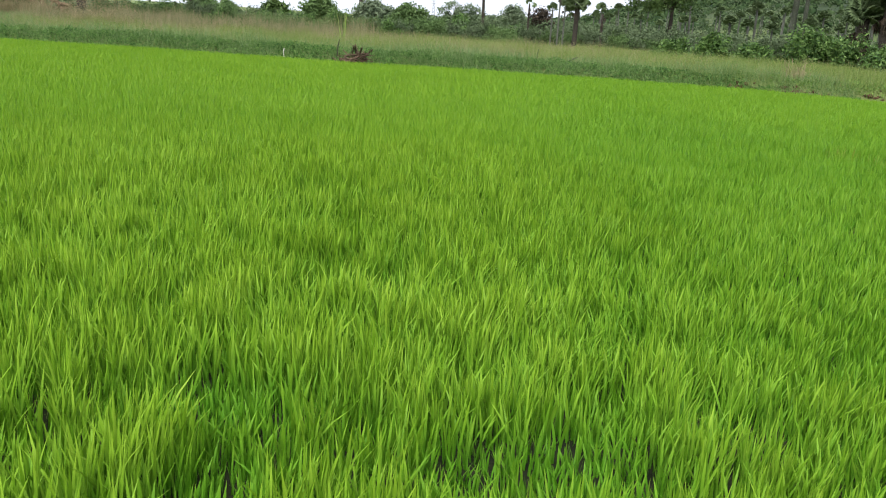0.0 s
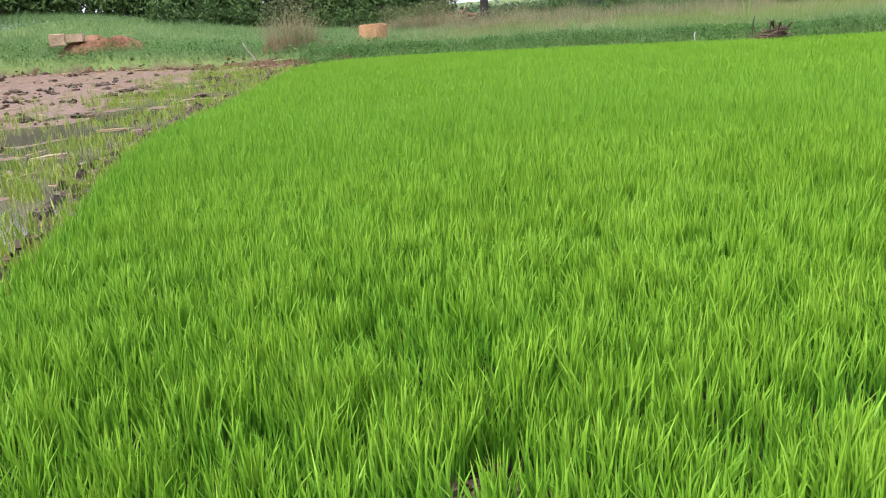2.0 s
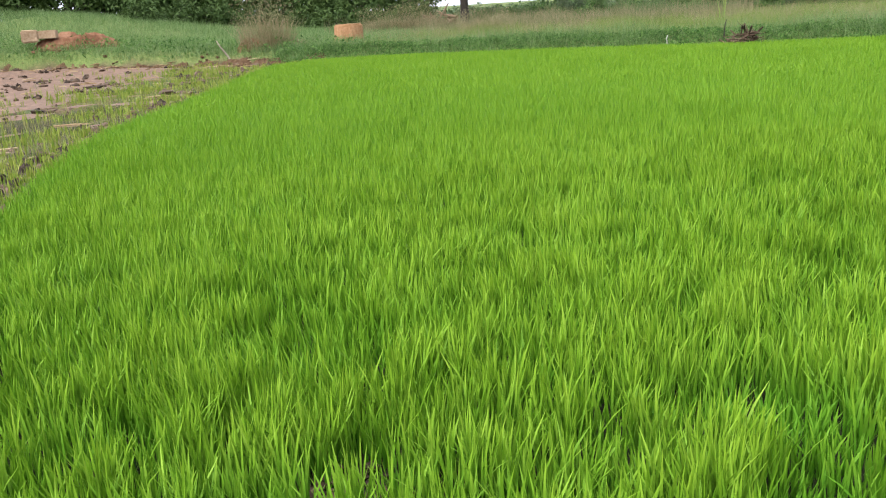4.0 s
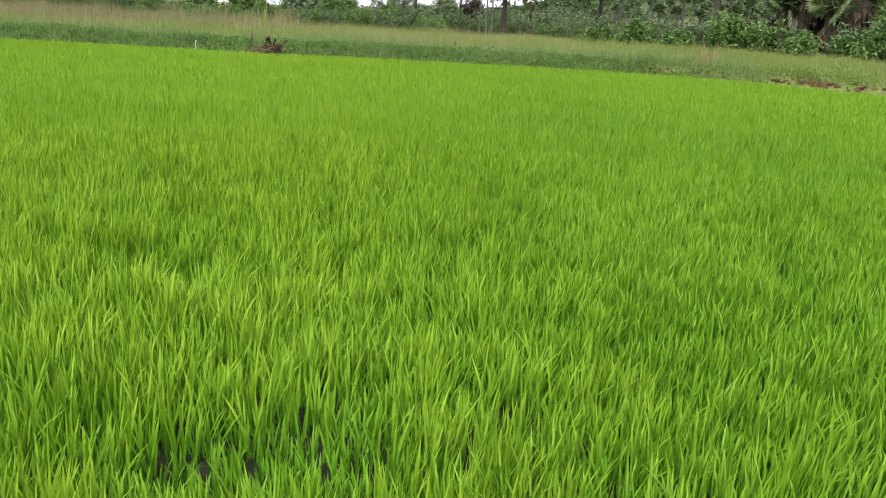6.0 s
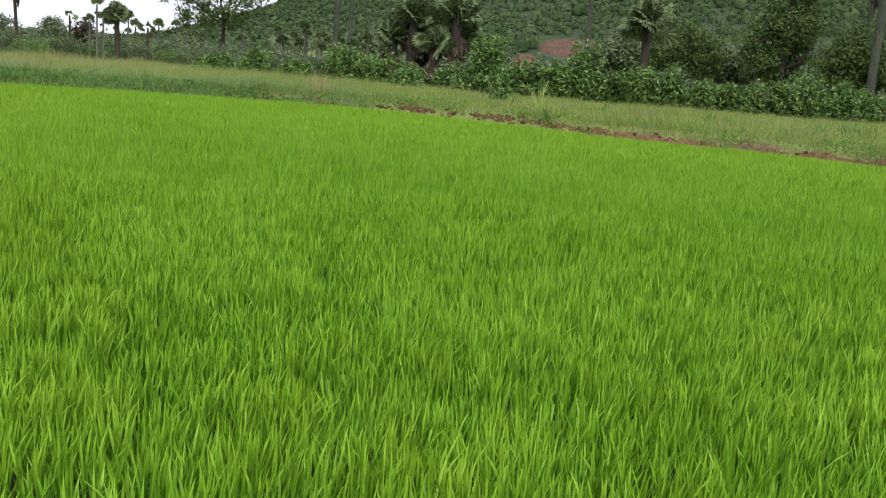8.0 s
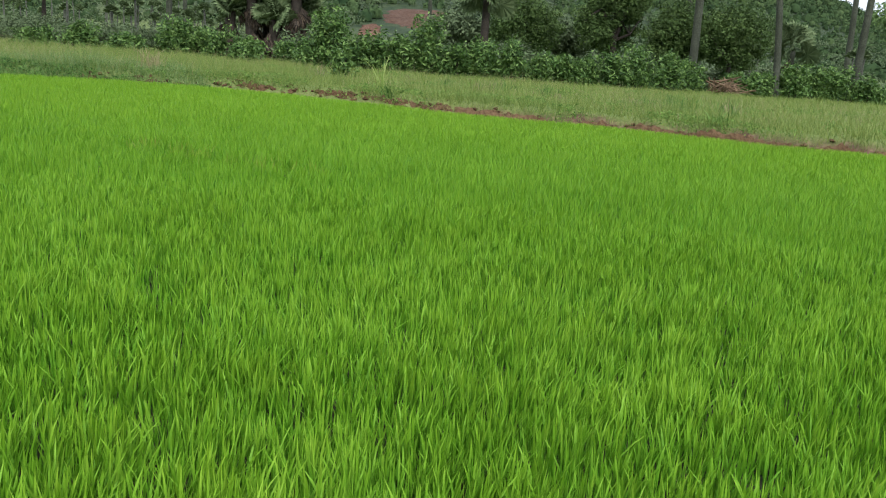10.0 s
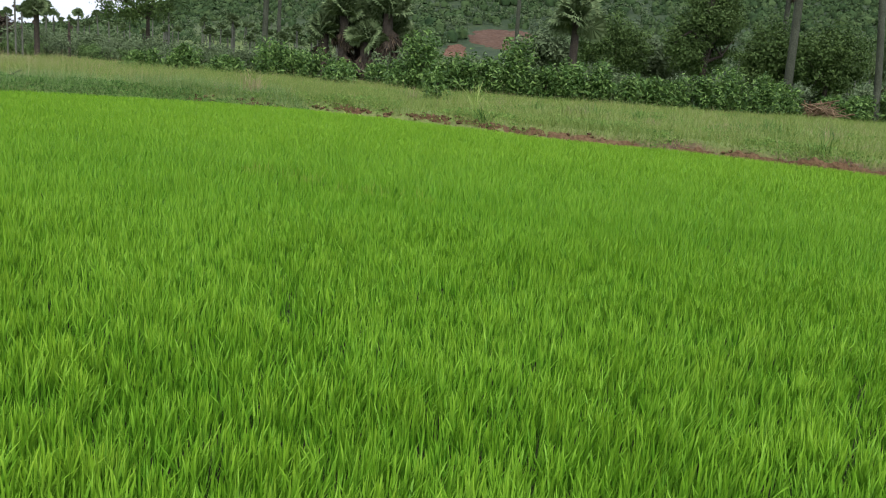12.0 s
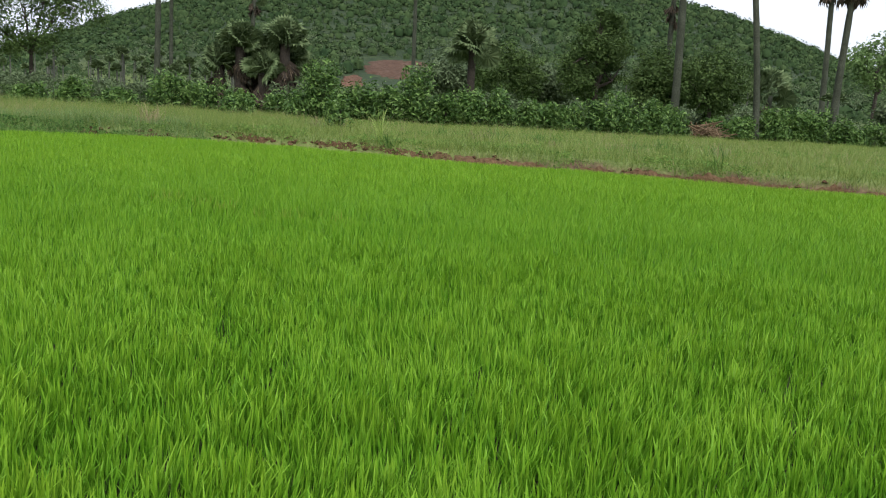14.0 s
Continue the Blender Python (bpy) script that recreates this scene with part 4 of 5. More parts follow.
def brush_pile(x, y, wide, high, n, label, material, thick=0.03, name="brush_pile"):
    """A heap of broken branches, each a part."""
    top = thing(name, x, y, Z(x, y), label, "brushwood")
    for k in range(n):
        c = rng.normal(size=3) * (wide * 0.3, wide * 0.22, 0)
        c[2] = high * rng.uniform(0.05, 0.75) * max(0.25, 1 - np.hypot(c[0], c[1]) / wide)
        d = unit(rng.normal(size=3) * (1, 0.8, 0.45)) * wide * rng.uniform(0.25, 0.55)
        r = thick * rng.uniform(0.5, 1.3)
        v, f = tube([c - d, c + rng.normal(size=3) * 0.04, c + d], [r, r * 0.85, r * 0.4], 6)
        v[:, 2] = np.maximum(v[:, 2], -0.06)
        part("branch", mesh_of("branch", v, f, material, True), top)


brush_pile(41.5, 27.6, 1.7, 1.1, 90, "heap of dry brown cut branches beside the bushes", M_BRUSH, 0.032)
brush_pile(-2.4, 22.7, 0.62, 0.5, 70, "tangled heap of dry brown roots on the bund", M_ROOT, 0.022)
brush_pile(-17.7, 39.4, 1.5, 1.0, 40, "pile of reddish brown logs and branches under the tree", M_BRUSH, 0.09, "log_pile")


def stake(x, y, long, r, tilt, turn, label, material, category, name):
    top = thing(name, x, y, Z(x, y) - 0.05, label, category)
    v, f = tube([(0, 0, -0.05), (0.01, 0.004, long * 0.35), (-0.012, 0, long * 0.7), (0, 0, long)], [r, r * 0.95, r * 0.8, r * 0.5], 8)
    ob = part("shaft", mesh_of("shaft", v, f, material, True), top)
    ob.matrix_basis = pose(0, 0, 0, 0, tilt, turn)


stake(-18.9, 23.8, 0.78, 0.034, -30, 38, "weathered leaning wooden stake at the edge of the mud", M_STICK, "stake", "stake")
stake(-4.4, 22.95, 0.33, 0.02, 4, 0, "short pale peg standing in the weeds of the bund", M_PEG, "peg", "peg")
stake(3.1, 24.7, 0.62, 0.025, 62, 10, "dark broken branch leaning in the dry grass", M_WOODDARK, "branch", "branch")
stake(2.4, 24.2, 0.5, 0.012, 25, 70, "thin dark dead stalk in the grass", M_WOODDARK, "branch", "branch")
stake(-3.0, 22.9, 0.6, 0.018, 8, 20, "dark upright dead stem beside the root heap", M_WOODDARK, "branch", "branch")


# ---- the far side of the field ----
palm(6.6, 46.6, 2.3, "short dense palm with a straight dark trunk", 0.13, 0.12, 0.62, 60, 2, bark=M_WOODDARK, low=-25)
palm(2.5, 68.0, 4.4, "slim palm with a thin curved dark trunk", 0.13, 0.1, 1.4, 22, 6, lean=(-0.15, 0), bark=M_WOODDARK)
tree(1.4, 75.0, 2.6, OPEN, "slender open-crowned tree on the plain", 1100, 0.17, 0.07, material=M_GREY)
tree(0.3, 75.0, 2.7, OPEN, "slender open-crowned tree on the plain", 1000, 0.17, 0.07, material=M_GREY)
tree(4.7, 67.9, 2.4, ROUND, "small grey-green tree on the plain", 2200, 0.18, 0.1, 0.4, M_GREY)
for x, y, h in ((15.8, 109.0, 2.9), (18.4, 108.7, 3.1)):
    palm(x, y, h, "young palmyra with an upright tuft of fronds", 0.12, 0.1, 0.9, 8, 0, low=50)
for x, y, h in ((5.65, 46.4, 2.75), (5.95, 46.5, 2.1), (5.35, 46.9, 1.9)):
    palm(x, y, h, "slim palm with a thin pale trunk and a small ragged head", 0.05, 0.04, 0.36, 12, 3, bark=M_PALE_BARK, low=25)
for x, y, h in ((5.6, 63.9, 2.5), (8.6, 50.2, 1.9)):
    palm(x, y, h, "dead palm trunk with a ragged stub of fronds", 0.09, 0.06, 0.5, 4, 4, bark=M_WOODDARK)
tree(6.5, 63.8, 2.2, ROUND, "small brownish dry-leaved tree", 1800, 0.16, 0.09, 0.35, M_PALM_DRY)
tree(-2.5, 51.9, 1.75, WIDE, "broad green tree behind the dry grass", 5000, 0.18, 0.13, 0.3)
tree(-4.6, 51.7, 1.85, WIDE, "broad green tree behind the dry grass", 5000, 0.18, 0.13, 0.3, M_GREY)
tree(-8.1, 54.4, 1.9, WIDE, "dull green spreading tree behind the dry grass", 4500, 0.18, 0.13, 0.3)
tree(-11.4, 56.8, 1.5, WIDE, "dull green spreading tree behind the dry grass", 4000, 0.2, 0.13, 0.3, M_DARK)
tree(-14.8, 58.0, 1.3, WIDE, "low dull green tree behind the dry grass", 3000, 0.2, 0.1, 0.3)
tree(-20.4, 72.0, 2.2, OPEN, "thin open-crowned tree on the plain", 1800, 0.22, 0.08)
tree(0.6, 53.0, 1.3, ROUND, "small light green tree behind the dry grass", 2400, 0.16, 0.1, 0.35, M_BUSH)
palm(-21.2, 71.9, 4.6, "slim dark-trunked palm on the plain", 0.11, 0.09, 1.3, 20, 5, bark=M_WOODDARK)
palm(-16.8, 64.0, 4.8, "slim leaning dark-trunked palm on the plain", 0.12, 0.1, 1.3, 20, 5, lean=(0.7, 0), bark=M_WOODDARK)
palm(-6.0, 58.5, 4.9, "palm with a dark trunk above the bushes", 0.16, 0.13, 1.4, 24, 6, bark=M_WOODDARK)
palm(-9.6, 60.5, 4.6, "palm with a dark trunk above the bushes", 0.16, 0.13, 1.4, 24, 6, bark=M_WOODDARK)
tree(-17.8, 42.4, 6.5, [(0, 0, 0.75, 0.3, 0.25, 0.2), (-0.3, 0, 0.6, 0.22, 0.2, 0.16), (0.25, 0, 0.72, 0.2, 0.2, 0.14)], "tall tree with a thick dark trunk beside the wood", 5000, 0.22, 0.22, 0.5, M_DARK)
for k in range(22):
    az, r = radians(-27.5 - 34 * k / 21), 49 + 5 * (k % 3) + rng.uniform(-1, 1)
    tree(r * math.sin(az), r * math.cos(az), rng.uniform(5.6, 7.4), TALL, "tall dark dense tree at the edge of the wood", 2000, 0.32, 0.2, 0.25, M_DARK)
for k in range(46):
    t = k / 45
    bush(-18 + 21.5 * t + rng.uniform(-0.8, 0.8), 45 + 2 * t + rng.uniform(-2, 2), rng.uniform(0.7, 1.9), rng.uniform(0.6, 1.55) * (0.72 if t < 0.45 else 0.78), "low green bush behind the dry grass", (M_TREE, M_SCRUB, M_TREE, M_BUSH)[k % 4], 0.11, 2000)
for k in range(22):
    az, r = radians(-26 - 36 * k / 21), 47.5 + rng.uniform(-1, 1)
    bush(r * math.sin(az), r * math.cos(az), rng.uniform(1.8, 2.6), rng.uniform(1.8, 3.0), "tall dark shrub at the edge of the wood", M_DARK, 0.27, 1100)
for k in range(10):
    az, r = radians(-26 - 17 * k / 9), 44 + rng.uniform(-1, 1)
    bush(r * math.sin(az), r * math.cos(az), rng.uniform(1.0, 1.6), rng.uniform(0.8, 1.3), "dark shrub at the foot of the trees", M_DARK, 0.18, 900)


for k in range(16):
    bush(1.5 + 0.75 * k + rng.uniform(-0.5, 0.5), 48.6 + rng.uniform(-0.6, 1.6), rng.uniform(0.6, 1.2), rng.uniform(0.4, 0.85), "low dull green scrub at the far end of the dry grass", (M_SCRUB, M_TREE, M_DARK)[k % 3], 0.11, 1300)

# far palms of the plain, below the hill
def far_palm():
    top = thing("distant_palm", 0, 0, 0, "distant palmyra palm on the plain below the hill", "palm tree", "palms of the plain")
    palm_trunk(top, 3.6, 0.09, 0.07, (0.05, 0), M_PALE_BARK)
    pieces = []
    for k in range(20):
        up = 8 + 76 * k / 20
        v, f = fan(0.36, 11, 0.2)
        m = np.array(pose(0.05, 0, 3.6, rng.uniform(-25, 25), -up, 137.5 * k))
        pieces.append((v @ m[:3, :3].T + m[:3, 3], f))
    part("crown", mesh_of("crown", *join(*pieces), M_PALM), top)
    return top


FAR = far_palm()
FAR.matrix_basis = pose(12.5, 89.4, Z(12.5, 89.4))
for k in range(170):
    az, r = radians(rng.uniform(9, 64) if k % 2 else rng.uniform(7, 30)), rng.uniform(62, 130)
    x, y = r * math.sin(az), r * math.cos(az)
    if abs(math.degrees(az) - 36.0) < 5 or (math.degrees(az) < 14 and r < 100):
        continue
    copy_thing(FAR, pose(x, y, Z(x, y) - rng.uniform(0, 1.9), 0, rng.uniform(-4, 4), rng.uniform(0, 360)))


def far_scrub():
    """Scrub of the plain and the low woods on the skyline."""
    n = 2800
    az, r = np.radians(rng.uniform(-62, 80, n)), 58 + 150 * rng.random(n) ** 1.3
    x, y = r * np.sin(az), r * np.cos(az)
    keep = off_patch(x, y) & ~((np.abs(np.degrees(az) - 35.9) < 2.8) & (r < 142)) & ~((np.abs(np.degrees(az) - 32.8) < 1.0) & (r < 122)) & ((np.degrees(az) > 6) | (r > 75))
    x, y, r = x[keep], y[keep], r[keep]
    size = rng.uniform(0.6, 1.5, len(x)) * (0.7 + r / 220) * (1 - 0.12 * step(5, 9, np.degrees(np.arctan2(x, y))) * step(34, 22, np.degrees(np.arctan2(x, y))))
    v, f = sprays(np.stack([x, y, land(x, y)], 1), size, 80, 0.05 + 0.08 * size, 0.35, 0.75, 0.45)
    # the thicket along the north-western skyline
    az, r = np.radians(rng.uniform(-48, 5, 2000)), 70 + 230 * rng.random(2000) ** 1.3
    x, y = r * np.sin(az), r * np.cos(az)
    size = rng.uniform(0.6, 1.5, len(x)) * (0.6 + r / 200)
    v2, f2 = sprays(np.stack([x, y, land(x, y)], 1), size, 60, 0.07 + 0.09 * size, 0.35, 0.75, 0.45)
    v, f = np.concatenate([v, v2]), np.concatenate([f, f2 + len(v)])
    tagged(new("far_scrub", mesh_of("far_scrub", v, f, M_SCRUB)), "distant grey-green scrub and low woods on the plain", "woods", kind="stuff")


far_scrub()


def pylon(x, y, high):
    """A lattice mast of a power line."""
    top = thing("pylon", x, y, Z(x, y), "distant grey steel lattice power pylon", "pylon")
    w = high * 0.11
    for sx, sy in ((-1, -1), (1, -1), (1, 1), (-1, 1)):
        part("leg", mesh_of("leg", *tube([(sx * w, sy * w, 0), (sx * w * 0.35, sy * w * 0.35, high * 0.6), (0, 0, high)], [0.12, 0.1, 0.08], 5), M_STEEL), top)
    for k in range(7):
        a, b = k / 7.5, (k + 1) / 7.5
        ra, rb = w * (1 - a) + 0.1, w * (1 - b) + 0.1
        for s in (-1, 1):
            part("brace", mesh_of("brace", *tube([(-s * ra, -ra, a * high), (s * rb, -rb, b * high)], [0.07, 0.07], 5), M_STEEL), top)
    for h in (0.72, 0.84, 0.95):
        part("cross_arm", mesh_of("cross_arm", *tube([(-w * 1.1, 0, h * high), (w * 1.1, 0, h * high)], [0.08, 0.08], 5), M_STEEL), top)


pylon(-8.3, 420.0, 10.5)

# ---- mound, blocks and mud ----
def cut_block(x, y, size, turn, label, name="stone_block", round_top=False, lift=0.0):
    """A rough-cut block with worn, bevelled edges."""
    bm = bmesh.new()
    if round_top:
        bmesh.ops.create_cone(bm, cap_ends=True, segments=20, radius1=size[0], radius2=size[0] * 0.92, depth=size[2])
        for v in bm.verts:
            v.co.y *= size[1] / size[0]
    else:
        bmesh.ops.create_cube(bm, size=1.0)
        bmesh.ops.scale(bm, vec=size, verts=bm.verts)
    bmesh.ops.bevel(bm, geom=bm.edges[:], offset=min(size) * 0.09, segments=2, affect="EDGES")
    bmesh.ops.triangulate(bm, faces=bm.faces[:])
    bmesh.ops.subdivide_edges(bm, edges=bm.edges[:], cuts=1)
    for v in bm.verts:
        v.co += Vector(noise.noise_vector(v.co * 5)) * min(size) * 0.07
        v.co.z += size[2] * 0.42 + lift
    me = bpy.data.meshes.new(name)
    bm.to_mesh(me)
    bm.free()
    me.materials.append(M_BALE if round_top else M_BLOCK)
    ob = tagged(new(name, me), label, "block")
    ob.matrix_basis = pose(x, y, Z(x, y), 0, 0, turn)


cut_block(-15.3, 25.6, (0.52, 0.46, 0.84), 10, "round orange-brown laterite block lying in the grass", "round_block", True, -0.07)
cut_block(-27.0, 23.0, (0.56, 0.42, 0.44), 46, "pale orange cut stone block on the soil heap", lift=0.36)
cut_block(-26.55, 23.42, (0.62, 0.42, 0.3), 36, "pale orange cut stone block leaning on the soil heap", lift=0.42)


def clods(name, places, size, material, label, category, squash=0.65):
    pieces = []
    for x, y in places:
        v, f = lump(size * rng.uniform(0.4, 1.5), squash * rng.uniform(0.6, 1.1), 0.45, 4, 7)
        pieces.append((v + (x, y, Z(x, y) + size * 0.15), f))
    tagged(new(name, mesh_of(name, *join(*pieces), material)), label, category, kind="stuff")


def along(path, n, spread):
    p = np.array(path, float)
    seg = np.linalg.norm(np.diff(p, axis=0), axis=1)
    s = rng.uniform(0, seg.sum(), n)
    at = np.r_[0, np.cumsum(seg)]
    x, y = np.interp(s, at, p[:, 0]), np.interp(s, at, p[:, 1])
    return np.stack([x + rng.normal(size=n) * spread, y + rng.normal(size=n) * spread], 1)


def soil_ridge(path, wide, high):
    """A ragged ridge of turned soil along the field edge."""
    p = np.array(path, float)
    at = np.r_[0, np.cumsum(np.linalg.norm(np.diff(p, axis=0), axis=1))]
    s = np.arange(0, at[-1], 0.06)
    cx, cy = np.interp(s, at, p[:, 0]), np.interp(s, at, p[:, 1])
    d = unit(np.stack([np.gradient(cx), np.gradient(cy)], 1))
    u = np.linspace(-1, 1, 9)
    w = wide * (0.55 + 0.9 * fractal(s, 0 * s, 1.1, 17))
    gap = step(0.42, 0.62, fractal(s, 0 * s + 3, 1.1, 27) + 0.08 + 0.32 * step(17, 14, cy) * (cx > 0) + 0.15 * (cx < 0))[:, None]
    x = cx[:, None] + d[:, 1][:, None] * u * w[:, None]
    y = cy[:, None] - d[:, 0][:, None] * u * w[:, None]
    z = land(x, y) - 0.07 - 0.16 * (1 - gap) + high * (1 + 0.9 * (step(15.5, 13, cy) * (cx > 0))[:, None]) * gap * (1 - u ** 2) * (1.4 * fractal(x, y, 0.5, 18) + 0.15) + 0.1 * gap * (vnoise(x, y, 0.13, 19) - 0.5) + 0.05 * gap * (rng.random(x.shape) - 0.5)
    i = (np.arange(len(s) - 1)[:, None] * 9 + np.arange(8)[None]).ravel()
    tagged(new("soil_ridge", mesh_of("soil_ridge", np.stack([x, y, z], -1).reshape(-1, 3), np.stack([i, i + 1, i + 10, i + 9], 1), M_SOIL, False)), "ragged ridge of red-brown soil along the field edge", "soil", kind="structure")


BANK_EDGE = [(7.2, 22.5), (8.6, 22.0), (10.1, 21.2), (12.0, 19.0), (12.95, 17.05), (13.45, 15.45), (14.2, 14.1), (15.7, 12.8), (16.5, 11.1), (17.2, 9.6), (18.4, 8.3), (19.8, 5.6)]
soil_ridge(BANK_EDGE, 0.18, 0.11)
soil_ridge([(-14.6, 22.8), (-16.2, 23.1), (-19.2, 23.5), (-21.5, 23.2), (-24.8, 22.7), (-28.4, 21.5)], 0.34, 0.16)
clods("bank_clods", along(BANK_EDGE, 420, 0.15), 0.05, M_SOIL, "crumbly red-brown soil clods along the field edge", "soil")
clods("margin_clods", along([(-14.6, 22.3), (-16.2, 22.9), (-19.2, 23.3), (-21.5, 23.0), (-24.8, 22.5), (-28.4, 21.3), (-31, 19)], 420, 0.26), 0.055, M_SOIL, "red-brown soil clods along the margin of the mud", "soil")
def soil_heap(x0, y0, wide, deep, high, turn):
    """A low heap of loose red soil with an uneven surface."""
    gx, gy = np.meshgrid(np.linspace(-1, 1, 40), np.linspace(-1, 1, 26))
    ca, sa = math.cos(radians(turn)), math.sin(radians(turn))
    x, y = x0 + gx * wide * ca - gy * deep * sa, y0 + gx * wide * sa + gy * deep * ca
    d = np.hypot(gx, gy) + 0.25 * (fractal(x, y, 0.7, 15) - 0.5)
    z = land(x, y) - 0.1 + high * step(1.0, 0.5, d) * (0.55 + 0.9 * fractal(x, y, 0.4, 16))
    i = (np.arange(25)[:, None] * 40 + np.arange(39)[None]).ravel()
    tagged(new("earth_mound", mesh_of("earth_mound", np.stack([x, y, z], -1).reshape(-1, 3), np.stack([i, i + 1, i + 41, i + 40], 1), M_HEAP, True)), "heap of loose red-brown soil in the grass", "soil heap")


soil_heap(-26.05, 24.1, 1.9, 0.62, 0.56, 44)
soil_heap(-18.2, 24.9, 1.3, 0.5, 0.4, 35)
clods("heap_clods", along([(-27.0, 23.3), (-25.1, 25.0)], 170, 0.24), 0.09, M_HEAP, "heap of loose red soil beside the mud", "soil")
clods("bed_edge_clods", along([(-5.6, 2.9), (-6.7, 4.2), (-7.8, 5.6), (-9.1, 7.4), (-10.2, 9.2), (-11.9, 13.4)], 190, 0.16), 0.08, M_CLOD, "dark wet mud clods along the edge of the seedbed", "mud", 0.8)
mx, my = pick(9000, (-31, -4, 2, 23), lambda x, y: (outside(MUD, x, y) < -0.1) & (fractal(x, y, 1.0, 91) + 0.25 * fractal(x, y, 0.35, 92) > 0.7))
pieces = []
for a, c in zip(mx[:1100], my[:1100]):
    v, f = lump(0.025 + 0.1 * rng.random() ** 2.5, rng.uniform(0.4, 0.9), 0.5, 3, 6)
    turn = rng.uniform(0, np.pi)
    grow = 1 + rng.uniform(0, 0.8) * np.abs(np.cos(np.arctan2(v[:, 1], v[:, 0]) - turn))
    pieces.append((v * np.stack([grow, grow, 0 * grow + 1], 1) + (a, c, Z(a, c) + 0.012), f))
for a, c in np.random.default_rng(5).normal(size=(60, 2)) * (0.1, 0.08) + (-2.03, 1.82):
    v, f = lump(rng.uniform(0.012, 0.035), 0.6, 0.4, 3, 6)
    pieces.append((v + (a, c, Z(a, c) + 0.012), f))
tagged(new("mud_clods", mesh_of("mud_clods", *join(*pieces), M_CLOD)), "dark wet mud clods scattered over the puddled mud", "mud", kind="stuff")


def sparse_rice():
    """Seedlings thinly grown in the mud beside the bed."""
    x, y = pick(150000, (-26, -4, 0.5, 24), lambda x, y: (outside(MUD, x, y) < 0) & (rng.random(len(x)) < 0.24 * step(7.5, 0.2, outside(FIELD, x, y)) * step(0.38, 0.6, fractal(x, y, 1.3, 95)) + 0.5 * step(0.5, 0.0, outside(FIELD, x, y))))
    for name, pickup, material, label in (("thin_seedlings", 0, M_RICE_THIN, "thinly scattered yellow-green rice seedlings in the mud"), ("yellow_seedlings", 1, M_RICE_DRY, "sparse yellowing rice seedlings in the mud")):
        a, b = np.repeat(x[pickup::2], 4), np.repeat(y[pickup::2], 4)
        k = len(a)
        a, b = a + 0.02 * rng.normal(size=k), b + 0.02 * rng.normal(size=k)
        v, f = blades(np.stack([a, b, land(a, b) - 0.02], 1), 0.17 * rng.uniform(0.6, 1.3, k), np.full(k, 0.013), rng.uniform(0, 6.28, k), np.abs(rng.normal(size=k)) * 0.3, 2, 1.3)
        tagged(new(name, mesh_of(name, v, f, material)), label, "rice", kind="stuff")


sparse_rice()


def yellow_row():
    """Thin, yellowing plants along a gap in the seedbed."""
    x, y = rng.uniform(4.3, 6.2, 2600), rng.uniform(7.6, 10.5, 2600)
    k = (fractal(x, y, 0.3, 31) > 0.46) & (off_row(x, y) < 0.3) & (rng.random(2600) < 0.16)
    x, y = np.repeat(x[k], 4), np.repeat(y[k], 4)
    v, f = blades(np.stack([x, y, 0 * x - 0.03], 1), 0.23 * rng.uniform(0.6, 1.1, len(x)), np.full(len(x), 0.01), rng.uniform(0, 6.28, len(x)), np.abs(rng.normal(size=len(x))) * 0.4, 2, 1.3)
    tagged(new("yellowing_rice", mesh_of("yellowing_rice", v, f, M_RICE_DRY)), "stunted yellowing rice plants in a gap of the bed", "rice", kind="stuff")


yellow_row()


def litter():
    """Straw and dead stalks lying on the mud and its margin."""
    x, y = pick(8000, (-32, -5, 2, 24), lambda x, y: (outside(MUD, x, y) < 0.4) & (rng.random(len(x)) < 0.06 + 0.5 * step(-1.6, 0.2, outside(MUD, x, y)) * (outside(FIELD, x, y) > 1.5)))
    pieces = []
    for a, b in zip(x, y):
        w = rng.uniform(0, np.pi)
        d = np.array((math.cos(w), math.sin(w), rng.uniform(-0.05, 0.1))) * rng.uniform(0.08, 0.35)
        c = np.array((a, b, Z(a, b) + 0.025))
        r = rng.uniform(0.006, 0.018)
        pieces.append(tube([c - d, c + (0, 0, 0.01), c + d], [r, r, r * 0.6], 5))
    tagged(new("straw_litter", mesh_of("straw_litter", *join(*pieces), M_STRAW)), "straw and dead stalks lying on the mud", "litter", kind="stuff")


litter()


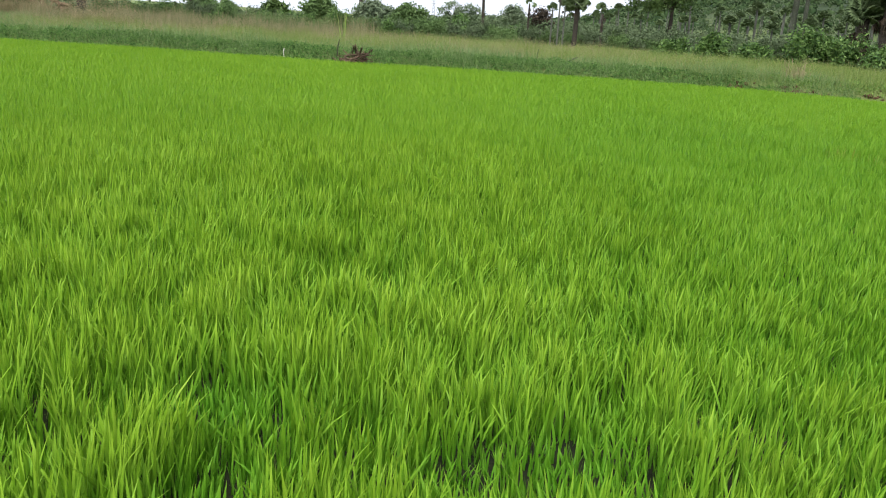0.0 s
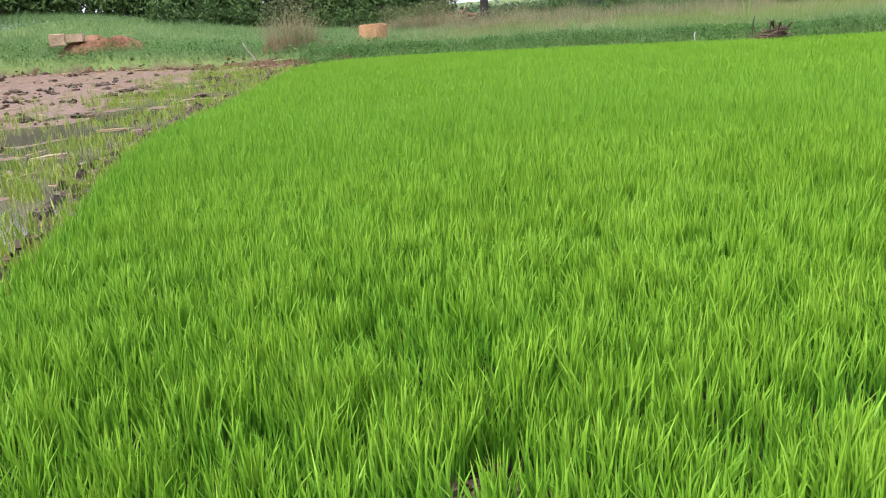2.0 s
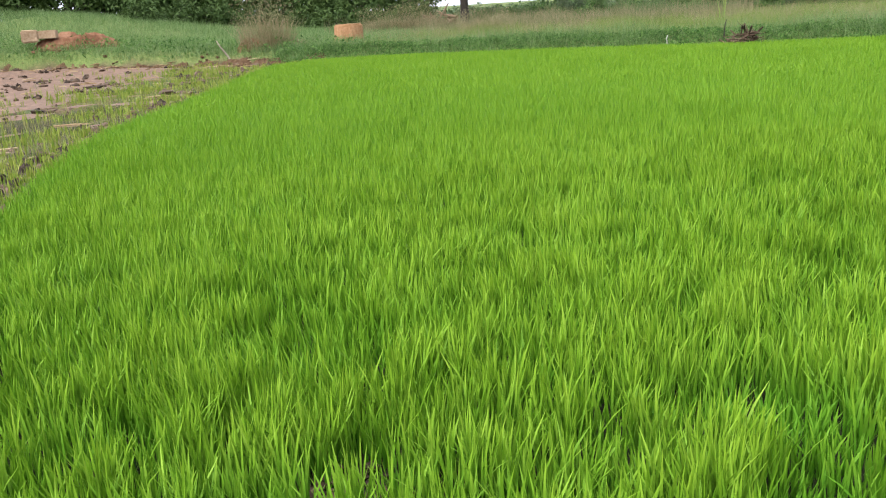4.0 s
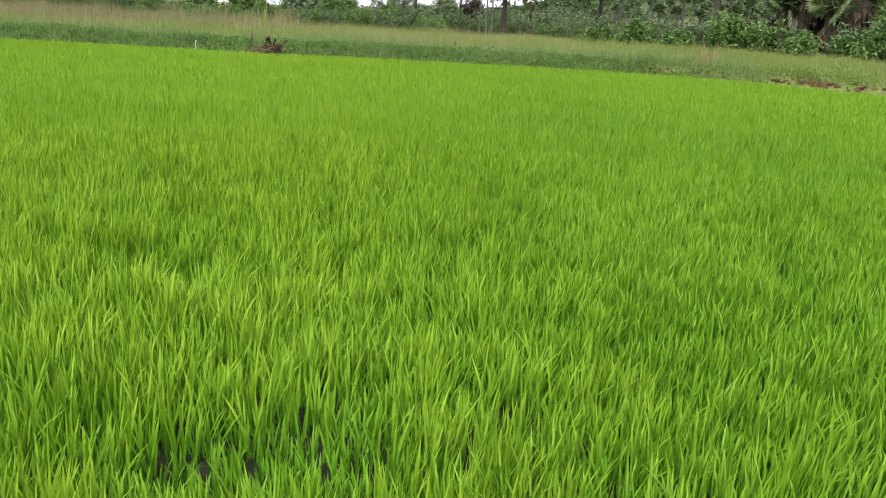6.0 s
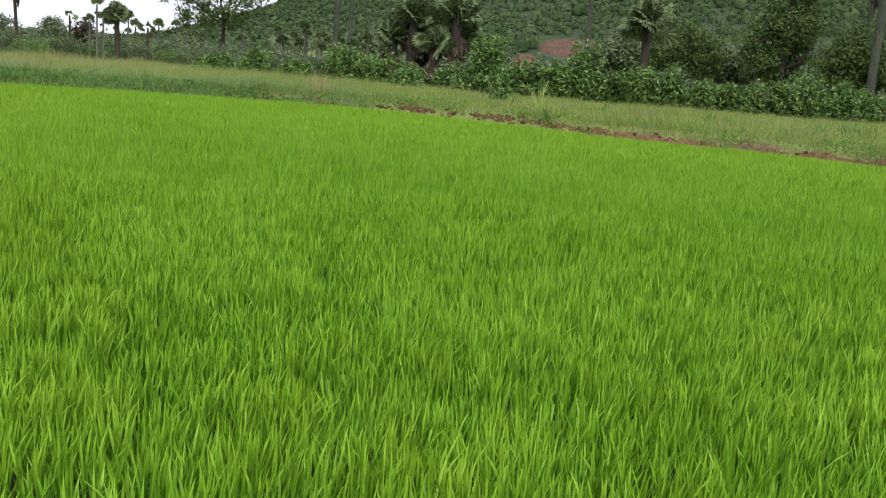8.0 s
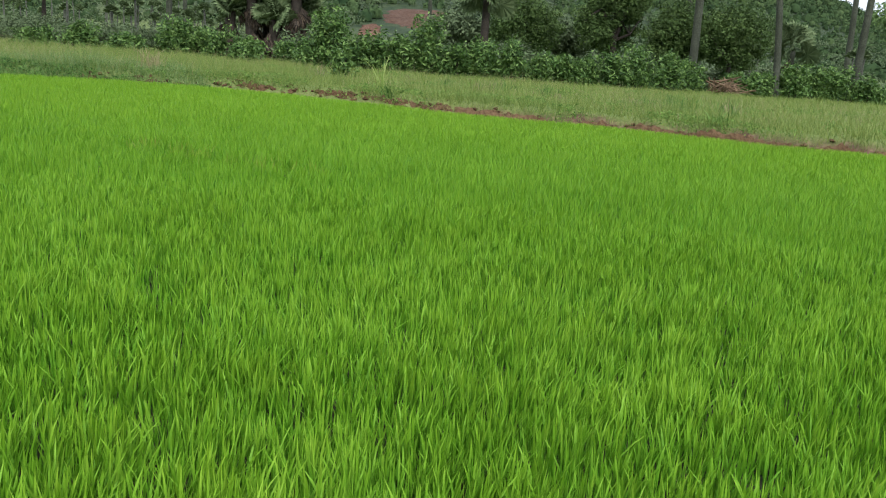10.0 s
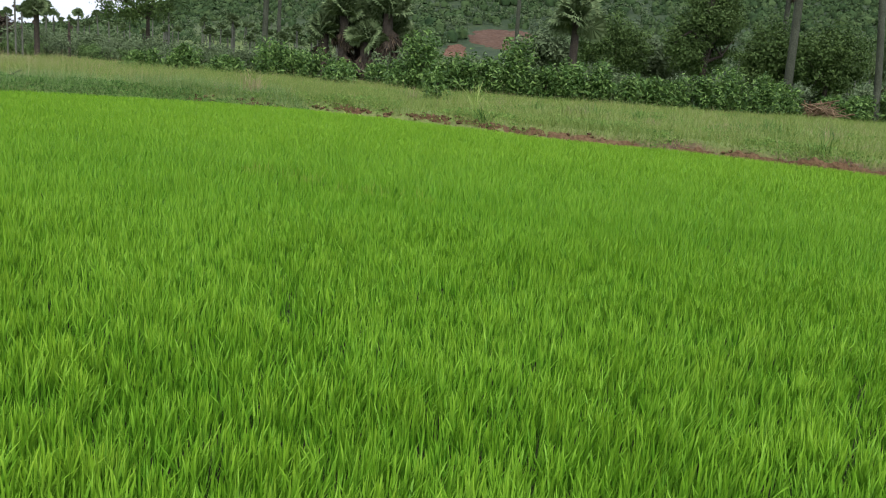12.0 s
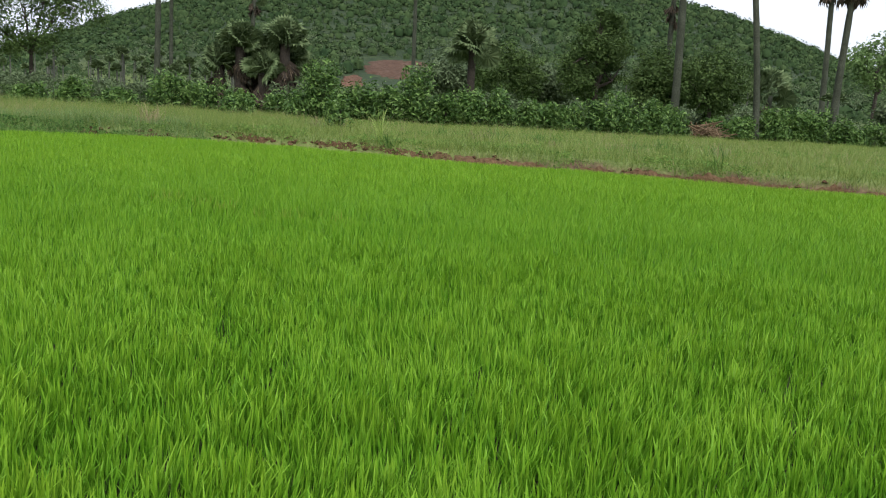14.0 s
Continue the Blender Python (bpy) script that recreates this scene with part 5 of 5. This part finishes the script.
def straw_heap(x, y, wide, n, label):
    k = n
    a = rng.uniform(0, 2 * np.pi, k)
    r = wide * np.sqrt(rng.random(k))
    px, py = x + r * np.cos(a), y + r * np.sin(a) * 0.5
    root = np.stack([px, py, land(px, py) + 0.22 * (1 - r / wide) * rng.random(k)], 1)
    v, f = blades(root, 0.3 * rng.uniform(0.5, 1.2, k), np.full(k, 0.014), rng.uniform(0, 6.28, k), rng.uniform(1.2, 2.2, k), 2)
    tagged(new("straw_heap", mesh_of("straw_heap", v, f, M_STRAW)), label, "straw", kind="stuff")


straw_heap(-17.6, 25.3, 1.1, 1200, "low heap of dry straw lying in the grass")


def dry_shrub(x, y, wide, high, label):
    """A stand of tall dry stalks with feathery heads."""
    top = thing("dry_shrub", x, y, Z(x, y), label, "shrub")
    n = 900
    a, r = rng.uniform(0, 2 * np.pi, n), wide * np.sqrt(rng.random(n))
    root = np.stack([r * np.cos(a), r * np.sin(a) * 0.6, np.full(n, -0.1)], 1)
    h = high * rng.uniform(0.5, 1.1, n) * (1 - 0.35 * r / wide)
    part("stalk_stand", mesh_of("stalk_stand", *blades(root, h, np.full(n, 0.009), a + rng.normal(size=n), rng.uniform(0.05, 0.75, n), 3), M_DRY), top)
    tip = root[rng.integers(0, n, 1800)] * (1.15, 1.15, 0) + (0, 0, 1) * (high * rng.uniform(0.3, 1.0, 1800))[:, None] + rng.normal(size=(1800, 3)) * 0.1
    tagged(part("seed_head_plume", mesh_of("seed_head_plume", *leaves(tip, rng.normal(size=(1800, 3)), 0.06 * rng.uniform(0.6, 1.3, 1800), 0.25), M_DRY), top), kind="stuff")


dry_shrub(-17.9, 24.6, 1.0, 1.9, "tall clump of dry brownish grass with feathery seed heads")
dry_shrub(-12.6, 31.5, 1.1, 0.9, "tall clump of dry brownish grass with feathery seed heads")
dry_shrub(-17.6, 36.4, 1.0, 1.35, "tall clump of dry brownish grass before the trees")
dry_shrub(-19.3, 36.0, 1.2, 1.1, "tall clump of dry brownish grass before the trees")
